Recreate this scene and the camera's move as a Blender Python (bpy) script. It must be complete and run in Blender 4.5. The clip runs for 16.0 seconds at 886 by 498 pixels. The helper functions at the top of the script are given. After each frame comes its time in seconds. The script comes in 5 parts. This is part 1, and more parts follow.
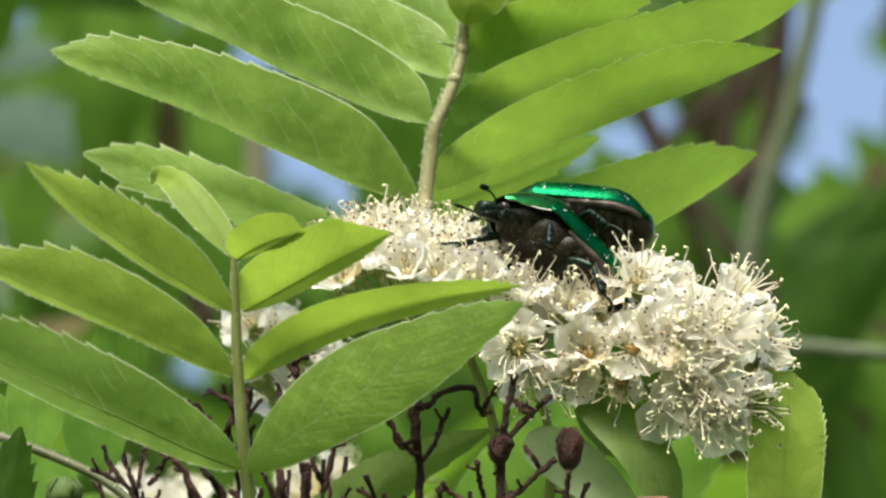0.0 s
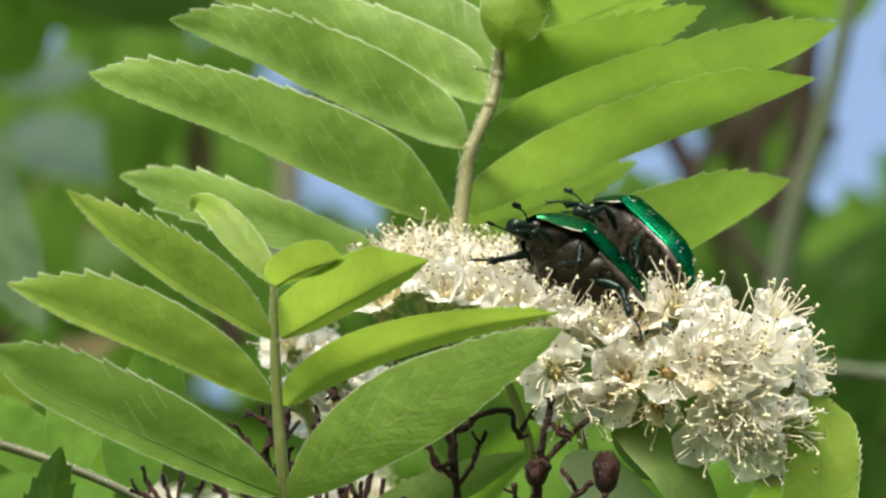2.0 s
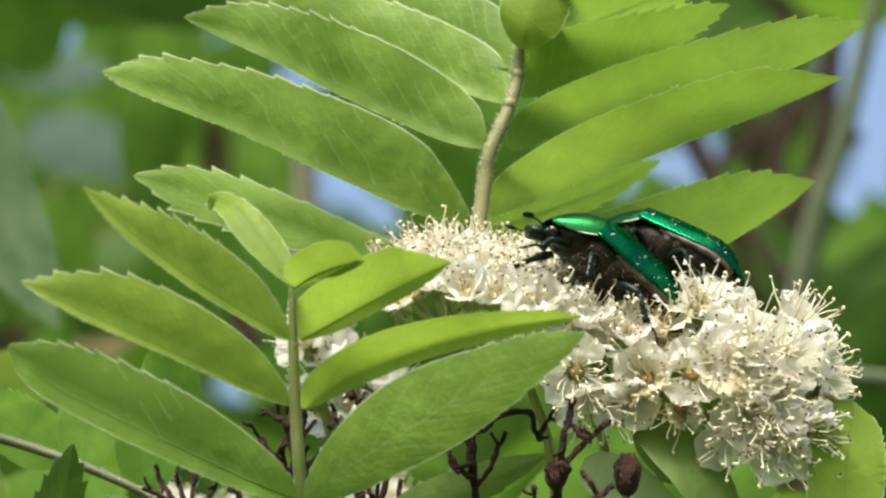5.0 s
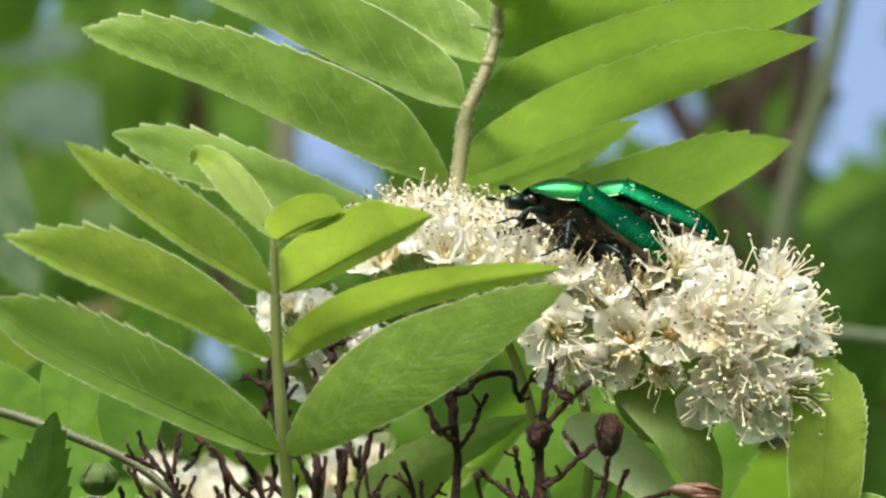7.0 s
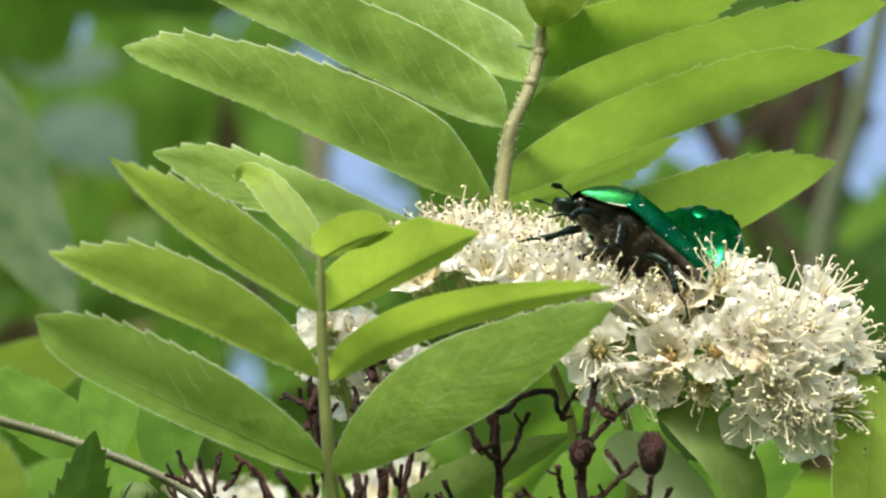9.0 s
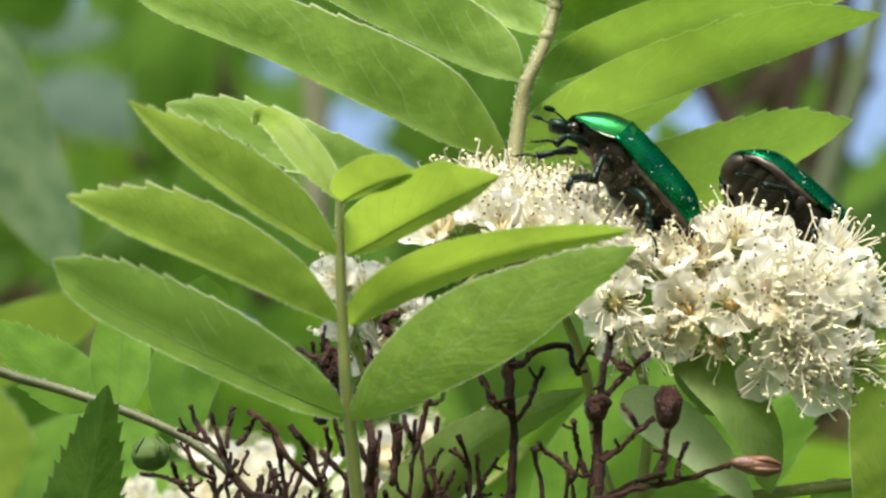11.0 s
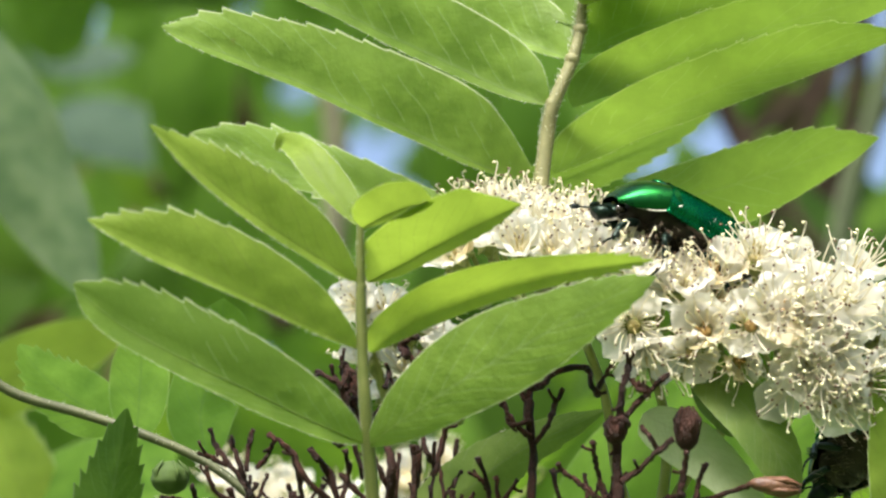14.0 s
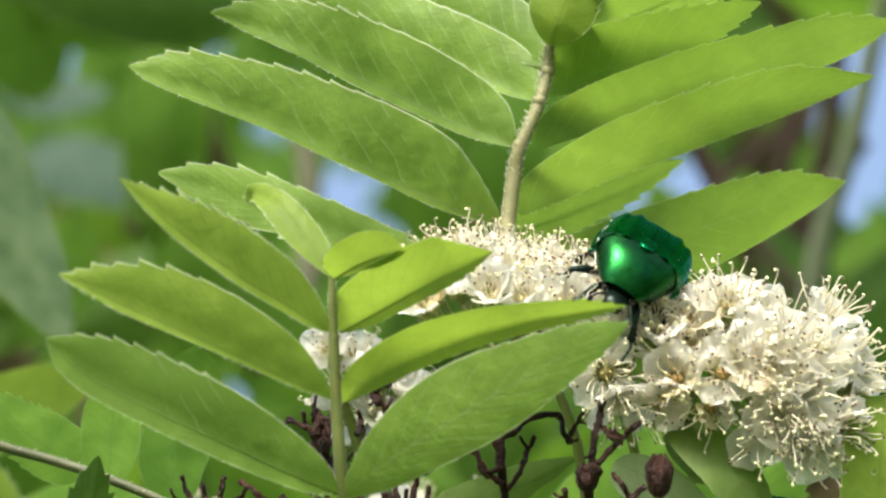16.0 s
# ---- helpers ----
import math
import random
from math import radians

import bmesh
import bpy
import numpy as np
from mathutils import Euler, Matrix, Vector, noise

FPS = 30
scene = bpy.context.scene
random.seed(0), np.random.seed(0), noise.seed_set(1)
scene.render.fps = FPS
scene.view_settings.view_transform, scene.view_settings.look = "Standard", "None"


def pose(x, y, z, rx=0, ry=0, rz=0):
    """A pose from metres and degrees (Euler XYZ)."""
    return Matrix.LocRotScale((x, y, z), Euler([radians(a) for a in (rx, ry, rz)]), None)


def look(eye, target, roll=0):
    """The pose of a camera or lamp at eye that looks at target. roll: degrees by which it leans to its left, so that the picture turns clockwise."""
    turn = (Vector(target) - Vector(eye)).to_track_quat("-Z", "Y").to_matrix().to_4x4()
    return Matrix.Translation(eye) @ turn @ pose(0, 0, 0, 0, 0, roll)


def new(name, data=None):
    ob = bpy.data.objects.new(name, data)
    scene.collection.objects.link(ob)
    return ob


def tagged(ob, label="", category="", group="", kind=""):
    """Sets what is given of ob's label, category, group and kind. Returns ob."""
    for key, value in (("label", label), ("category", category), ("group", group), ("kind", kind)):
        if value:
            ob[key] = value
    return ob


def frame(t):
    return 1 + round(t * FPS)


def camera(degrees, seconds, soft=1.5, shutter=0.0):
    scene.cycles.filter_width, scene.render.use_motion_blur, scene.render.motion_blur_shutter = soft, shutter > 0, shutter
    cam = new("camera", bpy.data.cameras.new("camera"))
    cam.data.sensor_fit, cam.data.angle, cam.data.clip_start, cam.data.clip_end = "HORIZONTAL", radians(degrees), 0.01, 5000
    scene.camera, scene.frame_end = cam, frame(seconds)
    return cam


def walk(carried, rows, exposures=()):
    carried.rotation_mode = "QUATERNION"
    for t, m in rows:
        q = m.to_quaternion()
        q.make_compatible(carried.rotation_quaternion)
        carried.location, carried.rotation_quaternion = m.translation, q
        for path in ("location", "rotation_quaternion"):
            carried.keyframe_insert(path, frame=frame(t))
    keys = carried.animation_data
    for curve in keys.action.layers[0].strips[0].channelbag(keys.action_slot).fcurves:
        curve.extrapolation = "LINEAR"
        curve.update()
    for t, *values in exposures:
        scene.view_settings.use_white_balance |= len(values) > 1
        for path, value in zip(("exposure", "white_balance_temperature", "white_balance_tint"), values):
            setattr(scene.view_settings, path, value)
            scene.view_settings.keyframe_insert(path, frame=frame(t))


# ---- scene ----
# A close view of rowan blossom with two beetles. Lengths in the plan are in millimetres, the blossom hangs 1.6 m above the ground.
MM = 0.001
BASE = Vector((0.0, 0.0, 1.6))
REACH = 672.7  # lens to blossom
# The plan is drawn as if the lens looked level; it looks up at the branch, so all of it is raised about the eye.
EYE = Vector((0.0, -REACH * MM, 1.6))
RAISE = Matrix.Translation(EYE) @ Matrix.Rotation(radians(20.0), 4, "X") @ Matrix.Translation(-EYE)

# ---- camera ----
cam = camera(8.0, 16.0, soft=2.4)
cam.data.dof.use_dof = True
cam.data.dof.focus_distance = 0.668
cam.data.dof.aperture_fstop = 52.0

# seconds, place in mm, pitch, lean, turn
PATH = [
    (0, 2.26, -678.45, 0.80, 0.073, 0.079, -0.150),
    (0.5, 2.15, -685.74, 1.53, 0.040, -0.023, -0.141),
    (1, 1.95, -684.62, 1.82, 0.177, 0.243, -0.067),
    (1.5, 1.77, -683.74, 1.20, 0.062, -0.099, -0.065),
    (2, 0.22, -682.54, 1.46, 0.230, -0.230, 0.024),
    (2.5, -0.57, -681.27, 1.35, 0.201, -0.236, -0.111),
    (3, -1.32, -682.51, 1.06, 0.251, -0.793, 0.083),
    (3.5, -2.12, -681.15, -0.01, -0.025, -0.781, -0.051),
    (4, -1.53, -675.84, 0.25, 0.378, -0.828, 0.125),
    (6.5, 0.16, -670.35, 0.55, 0.043, -0.592, 0.095),
    (7, 0.00, -672.70, 0.00, -0.000, 0.000, 0.000),
    (7.5, 0.04, -671.21, -1.03, 0.187, 0.043, 0.227),
    (8, -0.78, -671.60, -0.61, 0.232, 0.229, 0.294),
    (10.5, -2.10, -663.88, -1.87, 0.164, -0.104, 0.170),
    (11, -4.52, -664.54, -3.29, 0.023, 0.139, 0.116),
    (11.5, -4.62, -666.55, -3.82, 0.408, 0.703, 0.117),
    (12, -4.92, -667.14, -4.56, 0.432, 0.160, 0.237),
    (12.5, -5.55, -667.65, -4.73, -0.073, -0.168, -0.036),
    (13, -7.63, -667.16, -4.97, 0.254, -0.328, 0.225),
    (13.5, -6.33, -664.47, -4.25, 0.256, 0.131, 0.127),
    (14, -4.47, -665.17, -3.92, 0.280, 0.359, 0.289),
    (14.5, -2.41, -665.84, -3.39, 0.305, 0.455, 0.216),
    (15, -2.75, -665.77, -2.63, 0.432, 0.855, 0.245),
    (15.5, -3.28, -666.29, -3.20, 0.036, 0.239, -0.003),
    (16, -4.17, -664.75, -2.41, 0.575, 0.347, 0.060),
]
walk(cam, [(t, RAISE @ pose(x * MM, y * MM, z * MM + 1.6, 90 + p, r, w)) for t, x, y, z, p, r, w in PATH], [(0.0, 1.06), (4.0, 1.06), (8.0, 1.12), (10.5, 1.2), (13.0, 1.29), (14.5, 1.25), (16.0, 1.2)])

# sway of the leaf in front and of the leaf above: seconds, mm aside, mm up, degrees
FRONT = [
    (0, -0.19, -0.29, -0.34),
    (0.5, -0.47, -0.21, -0.33),
    (1, -0.20, -0.39, -0.16),
    (1.5, -0.37, -0.52, -0.63),
    (2, -0.23, -0.73, -0.60),
    (2.5, -0.33, -0.66, -0.48),
    (3, -0.27, -0.85, -0.62),
    (3.5, -0.38, -0.34, -0.26),
    (4, -0.11, -1.31, -0.65),
    (6.5, -0.04, -0.30, -0.37),
    (7, 0.00, -0.00, 0.00),
    (7.5, 0.26, -0.38, 0.01),
    (8, 0.26, -0.20, 0.20),
    (10.5, 0.92, 0.27, 0.09),
    (11, 0.89, 0.85, 0.24),
    (11.5, 1.17, 0.61, 0.89),
    (12, 0.90, 0.65, 0.29),
    (12.5, 0.65, 1.07, 1.14),
    (13, 0.78, 1.04, 1.46),
    (13.5, 0.82, 0.61, 0.62),
    (14, 0.92, 0.44, 1.06),
    (14.5, 1.05, 0.18, 0.70),
    (15, 1.15, 0.32, 1.06),
    (15.5, 0.85, 0.66, 1.44),
    (16, 1.17, 0.19, 0.17),
]
UPPER = [
    (0, 0.64, 0.08, -0.68),
    (0.5, 0.49, 0.22, -0.81),
    (1, 0.54, 0.36, -0.70),
    (1.5, -0.84, 0.21, -1.70),
    (2, 0.26, -0.00, -0.57),
    (2.5, 0.21, 0.02, -0.52),
    (3, 0.06, -0.14, -0.67),
    (3.5, 0.34, -0.10, -0.89),
    (4, 0.27, -0.52, -1.01),
    (6.5, -0.03, -0.06, -0.64),
    (7, 0.00, -0.00, 0.00),
    (7.5, 0.20, 0.07, 0.18),
    (8, -0.07, 0.02, 0.25),
    (10.5, 0.73, -0.58, 0.00),
    (11, 0.25, -0.36, 0.69),
    (11.5, 0.97, -0.61, 0.53),
    (12, 0.42, -0.17, 1.04),
    (12.5, 0.77, -0.62, 0.72),
    (13, 1.01, -0.05, 0.00),
    (13.5, 0.44, -0.41, 0.00),
    (14, 1.22, -0.46, 0.00),
    (14.5, 0.23, -0.56, -0.20),
    (15, 1.01, -0.56, 0.00),
    (15.5, 0.78, -1.00, -0.21),
    (16, 0.61, 0.07, 0.35),
]
# the two beetles: seconds, place in mm, degrees
CHAFER_ONE = [
    (0, 13.23, -4.00, 4.11, 38.0, -45.4, -168.6),
    (0.5, 13.13, -4.00, 4.13, 38.0, -45.4, -168.6),
    (1, 12.95, -4.00, 4.55, 38.0, -45.4, -168.6),
    (1.5, 12.60, -4.00, 4.56, 38.0, -47.4, -168.1),
    (2, 12.39, -4.00, 4.54, 38.0, -47.4, -168.1),
    (2.5, 12.81, -4.00, 4.68, 38.0, -47.4, -168.1),
    (3, 13.15, -4.00, 4.56, 34.0, -49.3, -167.7),
    (3.5, 13.28, -4.00, 4.80, 34.0, -49.3, -167.7),
    (4, 12.40, -4.00, 4.97, 30.0, -47.4, -168.1),
    (6.5, 13.17, -4.00, 4.23, 18.0, -35.8, -172.6),
    (7, 13.00, -4.00, 4.41, 18.0, -35.8, -172.6),
    (7.5, 13.05, -4.00, 4.35, 18.0, -35.8, -172.6),
    (8, 12.96, -4.00, 4.29, 18.0, -35.8, -172.6),
    (10.3, 14.26, -3.00, 6.88, 42.0, -52.0, -176.8),
    (10.5, 12.77, -3.00, 7.06, 42.0, -52.0, -176.8),
    (11, 11.51, -3.00, 7.97, 16.0, -49.0, -177.0),
    (11.5, 10.22, -3.00, 8.05, 18.0, -47.0, -177.1),
    (12, 10.03, -3.00, 9.58, 20.0, -49.0, -177.0),
    (12.5, 11.07, -3.00, 9.00, 32.0, -53.0, -176.7),
    (13, 13.33, -3.00, 7.41, 38.0, -50.6, -170.5),
    (13.5, 12.76, -3.00, 4.91, 22.0, -40.5, -169.5),
    (14, 13.86, -3.00, 3.50, 2.0, -27.6, -155.0),
    (14.5, 12.79, -9.00, 3.52, -36.0, 5.0, -102.0),
    (15, 11.85, -9.00, 3.78, -36.0, 6.0, -102.0),
    (15.5, 13.10, -9.00, 2.73, -34.0, 7.0, -101.0),
    (16, 15.00, -9.00, 2.00, -32.0, 13.0, -101.0),
]
CHAFER_TWO = [
    (0, 14.07, 4.00, 5.08, 42.0, -6.0, -188.0),
    (0.5, 13.98, 4.00, 5.18, 42.0, -6.0, -188.0),
    (1, 13.28, 4.00, 6.54, 42.0, -14.0, -190.0),
    (1.5, 13.02, 4.00, 9.26, 36.0, -37.7, -194.0),
    (2, 19.55, 4.00, 6.53, 64.0, -34.6, -228.0),
    (2.5, 19.93, 4.00, 6.05, 64.0, -30.5, -230.0),
    (3, 19.66, 4.00, 7.52, 64.0, -28.7, -236.0),
    (3.5, 20.19, 4.00, 8.01, 64.0, -32.2, -234.0),
    (4, 18.85, 4.00, 6.94, 64.0, -25.8, -222.0),
    (6.5, 18.64, 5.00, 4.21, 32.0, -26.5, -186.0),
    (7, 18.50, 5.00, 4.29, 32.0, -26.5, -186.0),
    (7.5, 18.54, 5.00, 4.11, 32.0, -26.5, -186.0),
    (8, 18.46, 5.00, 4.09, 32.0, -26.5, -186.0),
    (8.6, 21.00, 6.00, 3.90, 16.0, -26.0, -234.0),
    (9.2, 23.84, 6.00, 3.56, -0.0, -25.7, -286.1),
    (9.75, 28.80, 5.00, 2.60, -10.0, -11.0, -328.0),
    (10.3, 34.41, 4.00, 1.51, -38.0, 3.9, -10.0),
    (10.5, 33.71, 4.00, 2.25, -40.0, 6.9, -10.1),
    (11, 34.07, 6.00, -1.74, -42.0, 40.0, -0.0),
    (11.5, 34.15, 7.00, -3.05, -42.0, 41.8, 6.7),
    (12, 40.21, 8.00, -3.76, -20.0, 34.8, 6.1),
    (12.5, 41.64, 8.00, -10.52, -15.0, 59.6, 9.9),
    (12.8, 38.41, 9.00, -12.79, -10.0, 67.7, 27.3),
    (13, 34.82, 10.00, -16.75, 0.0, 59.6, 98.6),
    (13.5, 37.60, 10.00, -22.93, 38.0, 44.0, 116.7),
    (14, 35.11, 10.00, -23.10, 44.0, 33.8, 143.0),
    (14.5, 30.79, 10.00, -24.43, 46.0, 14.1, 159.4),
    (15, 27.86, 10.00, -23.28, 40.0, 7.7, 164.9),
    (15.5, 27.49, 10.00, -23.95, 45.0, -7.9, 169.9),
    (16, 25.42, 10.00, -25.24, 40.0, -9.8, 169.8),
]

# ---- light ----
SUN_HEIGHT, SUN_TURN = 52.0, 200.0
world = bpy.data.worlds.new("world")
scene.world = world
world.use_nodes = True
wn = world.node_tree
sky = wn.nodes.new("ShaderNodeTexSky")
sky.sky_type = "NISHITA"
sky.sun_disc = False
sky.sun_elevation = radians(SUN_HEIGHT)
sky.sun_rotation = radians(SUN_TURN)
sky.air_density, sky.dust_density, sky.ozone_density = 1.0, 5.0, 1.0
wn.links.new(sky.outputs[0], wn.nodes["Background"].inputs[0])
wn.nodes["Background"].inputs[1].default_value = 0.12

sun = new("sun", bpy.data.lights.new("sun", "SUN"))
sun.data.energy = 3.9
sun.data.angle = radians(22.0)
sun.data.color = (1.0, 0.96, 0.89)
a, e = radians(SUN_TURN), radians(SUN_HEIGHT)
sun.matrix_world = look(Vector((math.sin(a) * math.cos(e), math.cos(a) * math.cos(e), math.sin(e))), (0, 0, 0))


# ---- materials ----
class Net:
    """A small builder of node materials."""

    def __init__(self, name):
        self.mat = bpy.data.materials.new(name)
        self.mat.use_nodes = True
        self.tree = self.mat.node_tree
        self.tree.nodes.clear()
        self.out = self.tree.nodes.new("ShaderNodeOutputMaterial")

    def node(self, kind):
        return self.tree.nodes.new(kind)

    def link(self, a, b):
        self.tree.links.new(a, b)

    def put(self, socket, value):
        if isinstance(value, bpy.types.NodeSocket):
            self.link(value, socket)
        else:
            socket.default_value = value

    def math(self, op, a, b=0.0):
        n = self.node("ShaderNodeMath")
        n.operation = op
        self.put(n.inputs[0], a)
        self.put(n.inputs[1], b)
        return n.outputs[0]

    def mix(self, f, a, b):
        n = self.node("ShaderNodeMix")
        n.data_type = "RGBA"
        self.put(n.inputs[0], f)
        self.put(n.inputs[6], a if isinstance(a, bpy.types.NodeSocket) else (*a, 1))
        self.put(n.inputs[7], b if isinstance(b, bpy.types.NodeSocket) else (*b, 1))
        return n.outputs[2]

    def coords(self, which="Object"):
        return self.node("ShaderNodeTexCoord").outputs[which]

    def noise(self, scale, detail=3.0, rough=0.55, vector=None):
        n = self.node("ShaderNodeTexNoise")
        n.inputs["Scale"].default_value, n.inputs["Detail"].default_value, n.inputs["Roughness"].default_value = scale, detail, rough
        self.link(vector or self.coords(), n.inputs["Vector"])
        return n.outputs[0]

    def ramp(self, f, *stops):
        n = self.node("ShaderNodeValToRGB")
        while len(n.color_ramp.elements) < len(stops):
            n.color_ramp.elements.new(0.5)
        for el, (at_, c) in zip(n.color_ramp.elements, stops):
            el.position, el.color = at_, (*c, 1) if len(c) == 3 else c
        self.link(f, n.inputs[0])
        return n.outputs[0]

    def bump(self, height, strength, distance):
        n = self.node("ShaderNodeBump")
        n.inputs["Strength"].default_value, n.inputs["Distance"].default_value = strength, distance
        self.link(height, n.inputs["Height"])
        return n.outputs[0]

    def surface(self, base, rough, metal=0.0, normal=None, spec=0.5, sheen=0.0, coat=0.0, tint=None):
        n = self.node("ShaderNodeBsdfPrincipled")
        if tint:
            n.inputs["Specular Tint"].default_value = (*tint, 1)
        self.put(n.inputs["Base Color"], base if isinstance(base, bpy.types.NodeSocket) else (*base, 1))
        self.put(n.inputs["Roughness"], rough)
        self.put(n.inputs["Metallic"], metal)
        n.inputs["Specular IOR Level"].default_value = spec
        n.inputs["Sheen Weight"].default_value = sheen
        n.inputs["Sheen Roughness"].default_value = 0.28
        n.inputs["Coat Weight"].default_value = coat
        n.inputs["Coat Roughness"].default_value = 0.08
        if normal:
            self.link(normal, n.inputs["Normal"])
        return n.outputs[0]

    def done(self, shader, through_colour=None, share=0.5):
        if through_colour is not None:
            t = self.node("ShaderNodeBsdfTranslucent")
            self.put(t.inputs["Color"], through_colour if isinstance(through_colour, bpy.types.NodeSocket) else (*through_colour, 1))
            m = self.node("ShaderNodeMixShader")
            m.inputs[0].default_value = share
            self.link(shader, m.inputs[1])
            self.link(t.outputs[0], m.inputs[2])
            shader = m.outputs[0]
        self.link(shader, self.out.inputs[0])
        return self.mat


def leaf_material(name, dark, light, glow, vein, share=0.45, rough=0.5, veins=13.0, spec=0.22, sheen=0.0, rim=0.12):
    """A leaf with a midrib, side veins, a pale margin and fine hairs. UV: u from base to tip, v 0.5 at the midrib."""
    n = Net(name)
    uv = n.node("ShaderNodeSeparateXYZ")
    n.link(n.coords("UV"), uv.inputs[0])
    u, v = uv.outputs[0], uv.outputs[1]
    off = n.math("ABSOLUTE", n.math("SUBTRACT", v, 0.5))  # 0 at the midrib, 0.5 at the margin
    slant = n.math("SUBTRACT", n.math("MULTIPLY", u, veins), n.math("MULTIPLY", off, 5.5))
    wob = n.noise(170.0, 2.0)
    line = n.math("ABSOLUTE", n.math("SUBTRACT", n.math("FRACT", n.math("ADD", slant, n.math("MULTIPLY", wob, 0.9))), 0.5))
    fade = n.noise(140.0, 2.0)
    side = n.math("MULTIPLY", n.math("LESS_THAN", line, 0.032), n.math("GREATER_THAN", fade, 0.46))
    ridge = n.math("SUBTRACT", 1.0, n.math("MINIMUM", n.math("MULTIPLY", line, 5.0), 1.0))
    rib = n.math("LESS_THAN", off, 0.018)
    edge = n.math("GREATER_THAN", off, 0.488)
    spots = n.noise(240.0, 4.0, 0.6)
    grain = n.noise(2600.0, 2.0, 0.6)
    rand = n.node("ShaderNodeObjectInfo").outputs["Random"]
    patch = n.noise(70.0, 2.0, 0.5)
    tone = n.math("ADD", n.math("ADD", n.math("MULTIPLY", spots, 0.55), n.math("MULTIPLY", patch, 0.35)), n.math("MULTIPLY", rand, 0.14))
    base = n.ramp(tone, (0.42, dark), (0.61, light))
    base = n.mix(n.math("MULTIPLY", side, 0.55), base, vein)
    base = n.mix(n.math("MULTIPLY", rib, 0.25), base, vein)
    base = n.mix(n.math("MULTIPLY", edge, rim), base, (0.6, 0.66, 0.42))
    fleck = n.math("MULTIPLY", n.math("GREATER_THAN", n.noise(900.0, 2.0), 0.7), 0.22)
    base = n.mix(fleck, base, dark)
    scar = n.math("MULTIPLY", n.math("GREATER_THAN", n.noise(330.0, 3.0, 0.6), 0.735), 0.55)
    base = n.mix(scar, base, (0.16, 0.12, 0.04))
    height = n.math("ADD", n.math("MULTIPLY", ridge, -0.07), n.math("ADD", n.math("MULTIPLY", grain, 0.35), n.math("MULTIPLY", spots, 0.5)))
    quilt = n.noise(520.0, 2.0, 0.5)
    bump = n.bump(n.math("ADD", height, n.math("MULTIPLY", quilt, 0.9)), 0.85, 0.00026)
    gl = n.mix(n.math("MULTIPLY", n.math("ADD", n.math("MULTIPLY", side, 0.25), n.math("MULTIPLY", rib, 0.2)), 1.0), n.mix(n.math("MULTIPLY", n.math("SUBTRACT", tone, 0.35), 3.0), tuple(c * 0.8 for c in glow), glow), dark)
    return n.done(n.surface(base, n.math("ADD", n.math("MULTIPLY", grain, 0.2), rough - 0.1), 0.0, bump, spec, sheen), gl, share)


def plain_material(name, a, b, scale, rough, bump=0.3, depth=0.0002, metal=0.0, spec=0.5, glow=None, share=0.4, sheen=0.0, coat=0.0):
    """Two tones at two scales with a fine relief."""
    n = Net(name)
    big, fine = n.noise(scale, 4.0, 0.6), n.noise(scale * 7.0, 3.0, 0.6)
    rand = n.node("ShaderNodeObjectInfo").outputs["Random"]
    tone = n.math("ADD", n.math("MULTIPLY", big, 0.6), n.math("ADD", n.math("MULTIPLY", fine, 0.3), n.math("MULTIPLY", rand, 0.12)))
    base = n.ramp(tone, (0.35, a), (0.68, b))
    normal = n.bump(n.math("ADD", big, n.math("MULTIPLY", fine, 0.5)), bump, depth)
    return n.done(n.surface(base, n.math("ADD", n.math("MULTIPLY", fine, 0.2), rough - 0.1), metal, normal, spec, sheen, coat), glow, share)


LEAF_TOP = leaf_material("fresh_leaf", (0.093, 0.16, 0.022), (0.171, 0.268, 0.045), (0.295, 0.475, 0.055), (0.33, 0.45, 0.19), 0.47, sheen=0.3, rim=0.75)
LEAF_YOUNG = leaf_material("young_leaf", (0.138, 0.212, 0.024), (0.221, 0.308, 0.045), (0.39, 0.56, 0.06), (0.18, 0.22, 0.05), 0.46, sheen=0.25, rim=0.75)
# darker copy of the leaf: shade among the leaves is put into its colour
LEAF_DARK = leaf_material("shade_tinted_leaf", (0.022, 0.055, 0.008), (0.05, 0.1, 0.014), (0.12, 0.24, 0.02), (0.1, 0.17, 0.05), 0.42, spec=0.1)
LEAF_PALE = leaf_material("pale_leaf", (0.34, 0.42, 0.23), (0.48, 0.55, 0.35), (0.3, 0.46, 0.1), (0.3, 0.4, 0.2), 0.35)
LEAF_DULL = leaf_material("dull_leaf", (0.088, 0.15, 0.034), (0.16, 0.225, 0.06), (0.25, 0.4, 0.05), (0.25, 0.32, 0.15), 0.35)
LEAF_FAR = leaf_material("far_leaf", (0.042, 0.095, 0.012), (0.1, 0.185, 0.026), (0.27, 0.5, 0.04), (0.1, 0.18, 0.05), 0.45, 0.8, spec=0.1, sheen=0.0)
# blue-green tint stands in for dull sky glimpses between the far leaves
LEAF_BLUE = leaf_material("sky_tint_leaf", (0.022, 0.048, 0.032), (0.05, 0.09, 0.06), (0.06, 0.14, 0.06), (0.2, 0.27, 0.2), 0.3, 0.7, spec=0.2)
LEAF_TAN = leaf_material("tan_leaf", (0.09, 0.075, 0.035), (0.19, 0.155, 0.075), (0.2, 0.17, 0.07), (0.15, 0.12, 0.06), 0.3, 0.8, spec=0.1)
LEAF_BROWN = leaf_material("withered_leaf", (0.035, 0.03, 0.016), (0.09, 0.07, 0.035), (0.14, 0.12, 0.04), (0.1, 0.08, 0.04), 0.3, 0.8, spec=0.1)
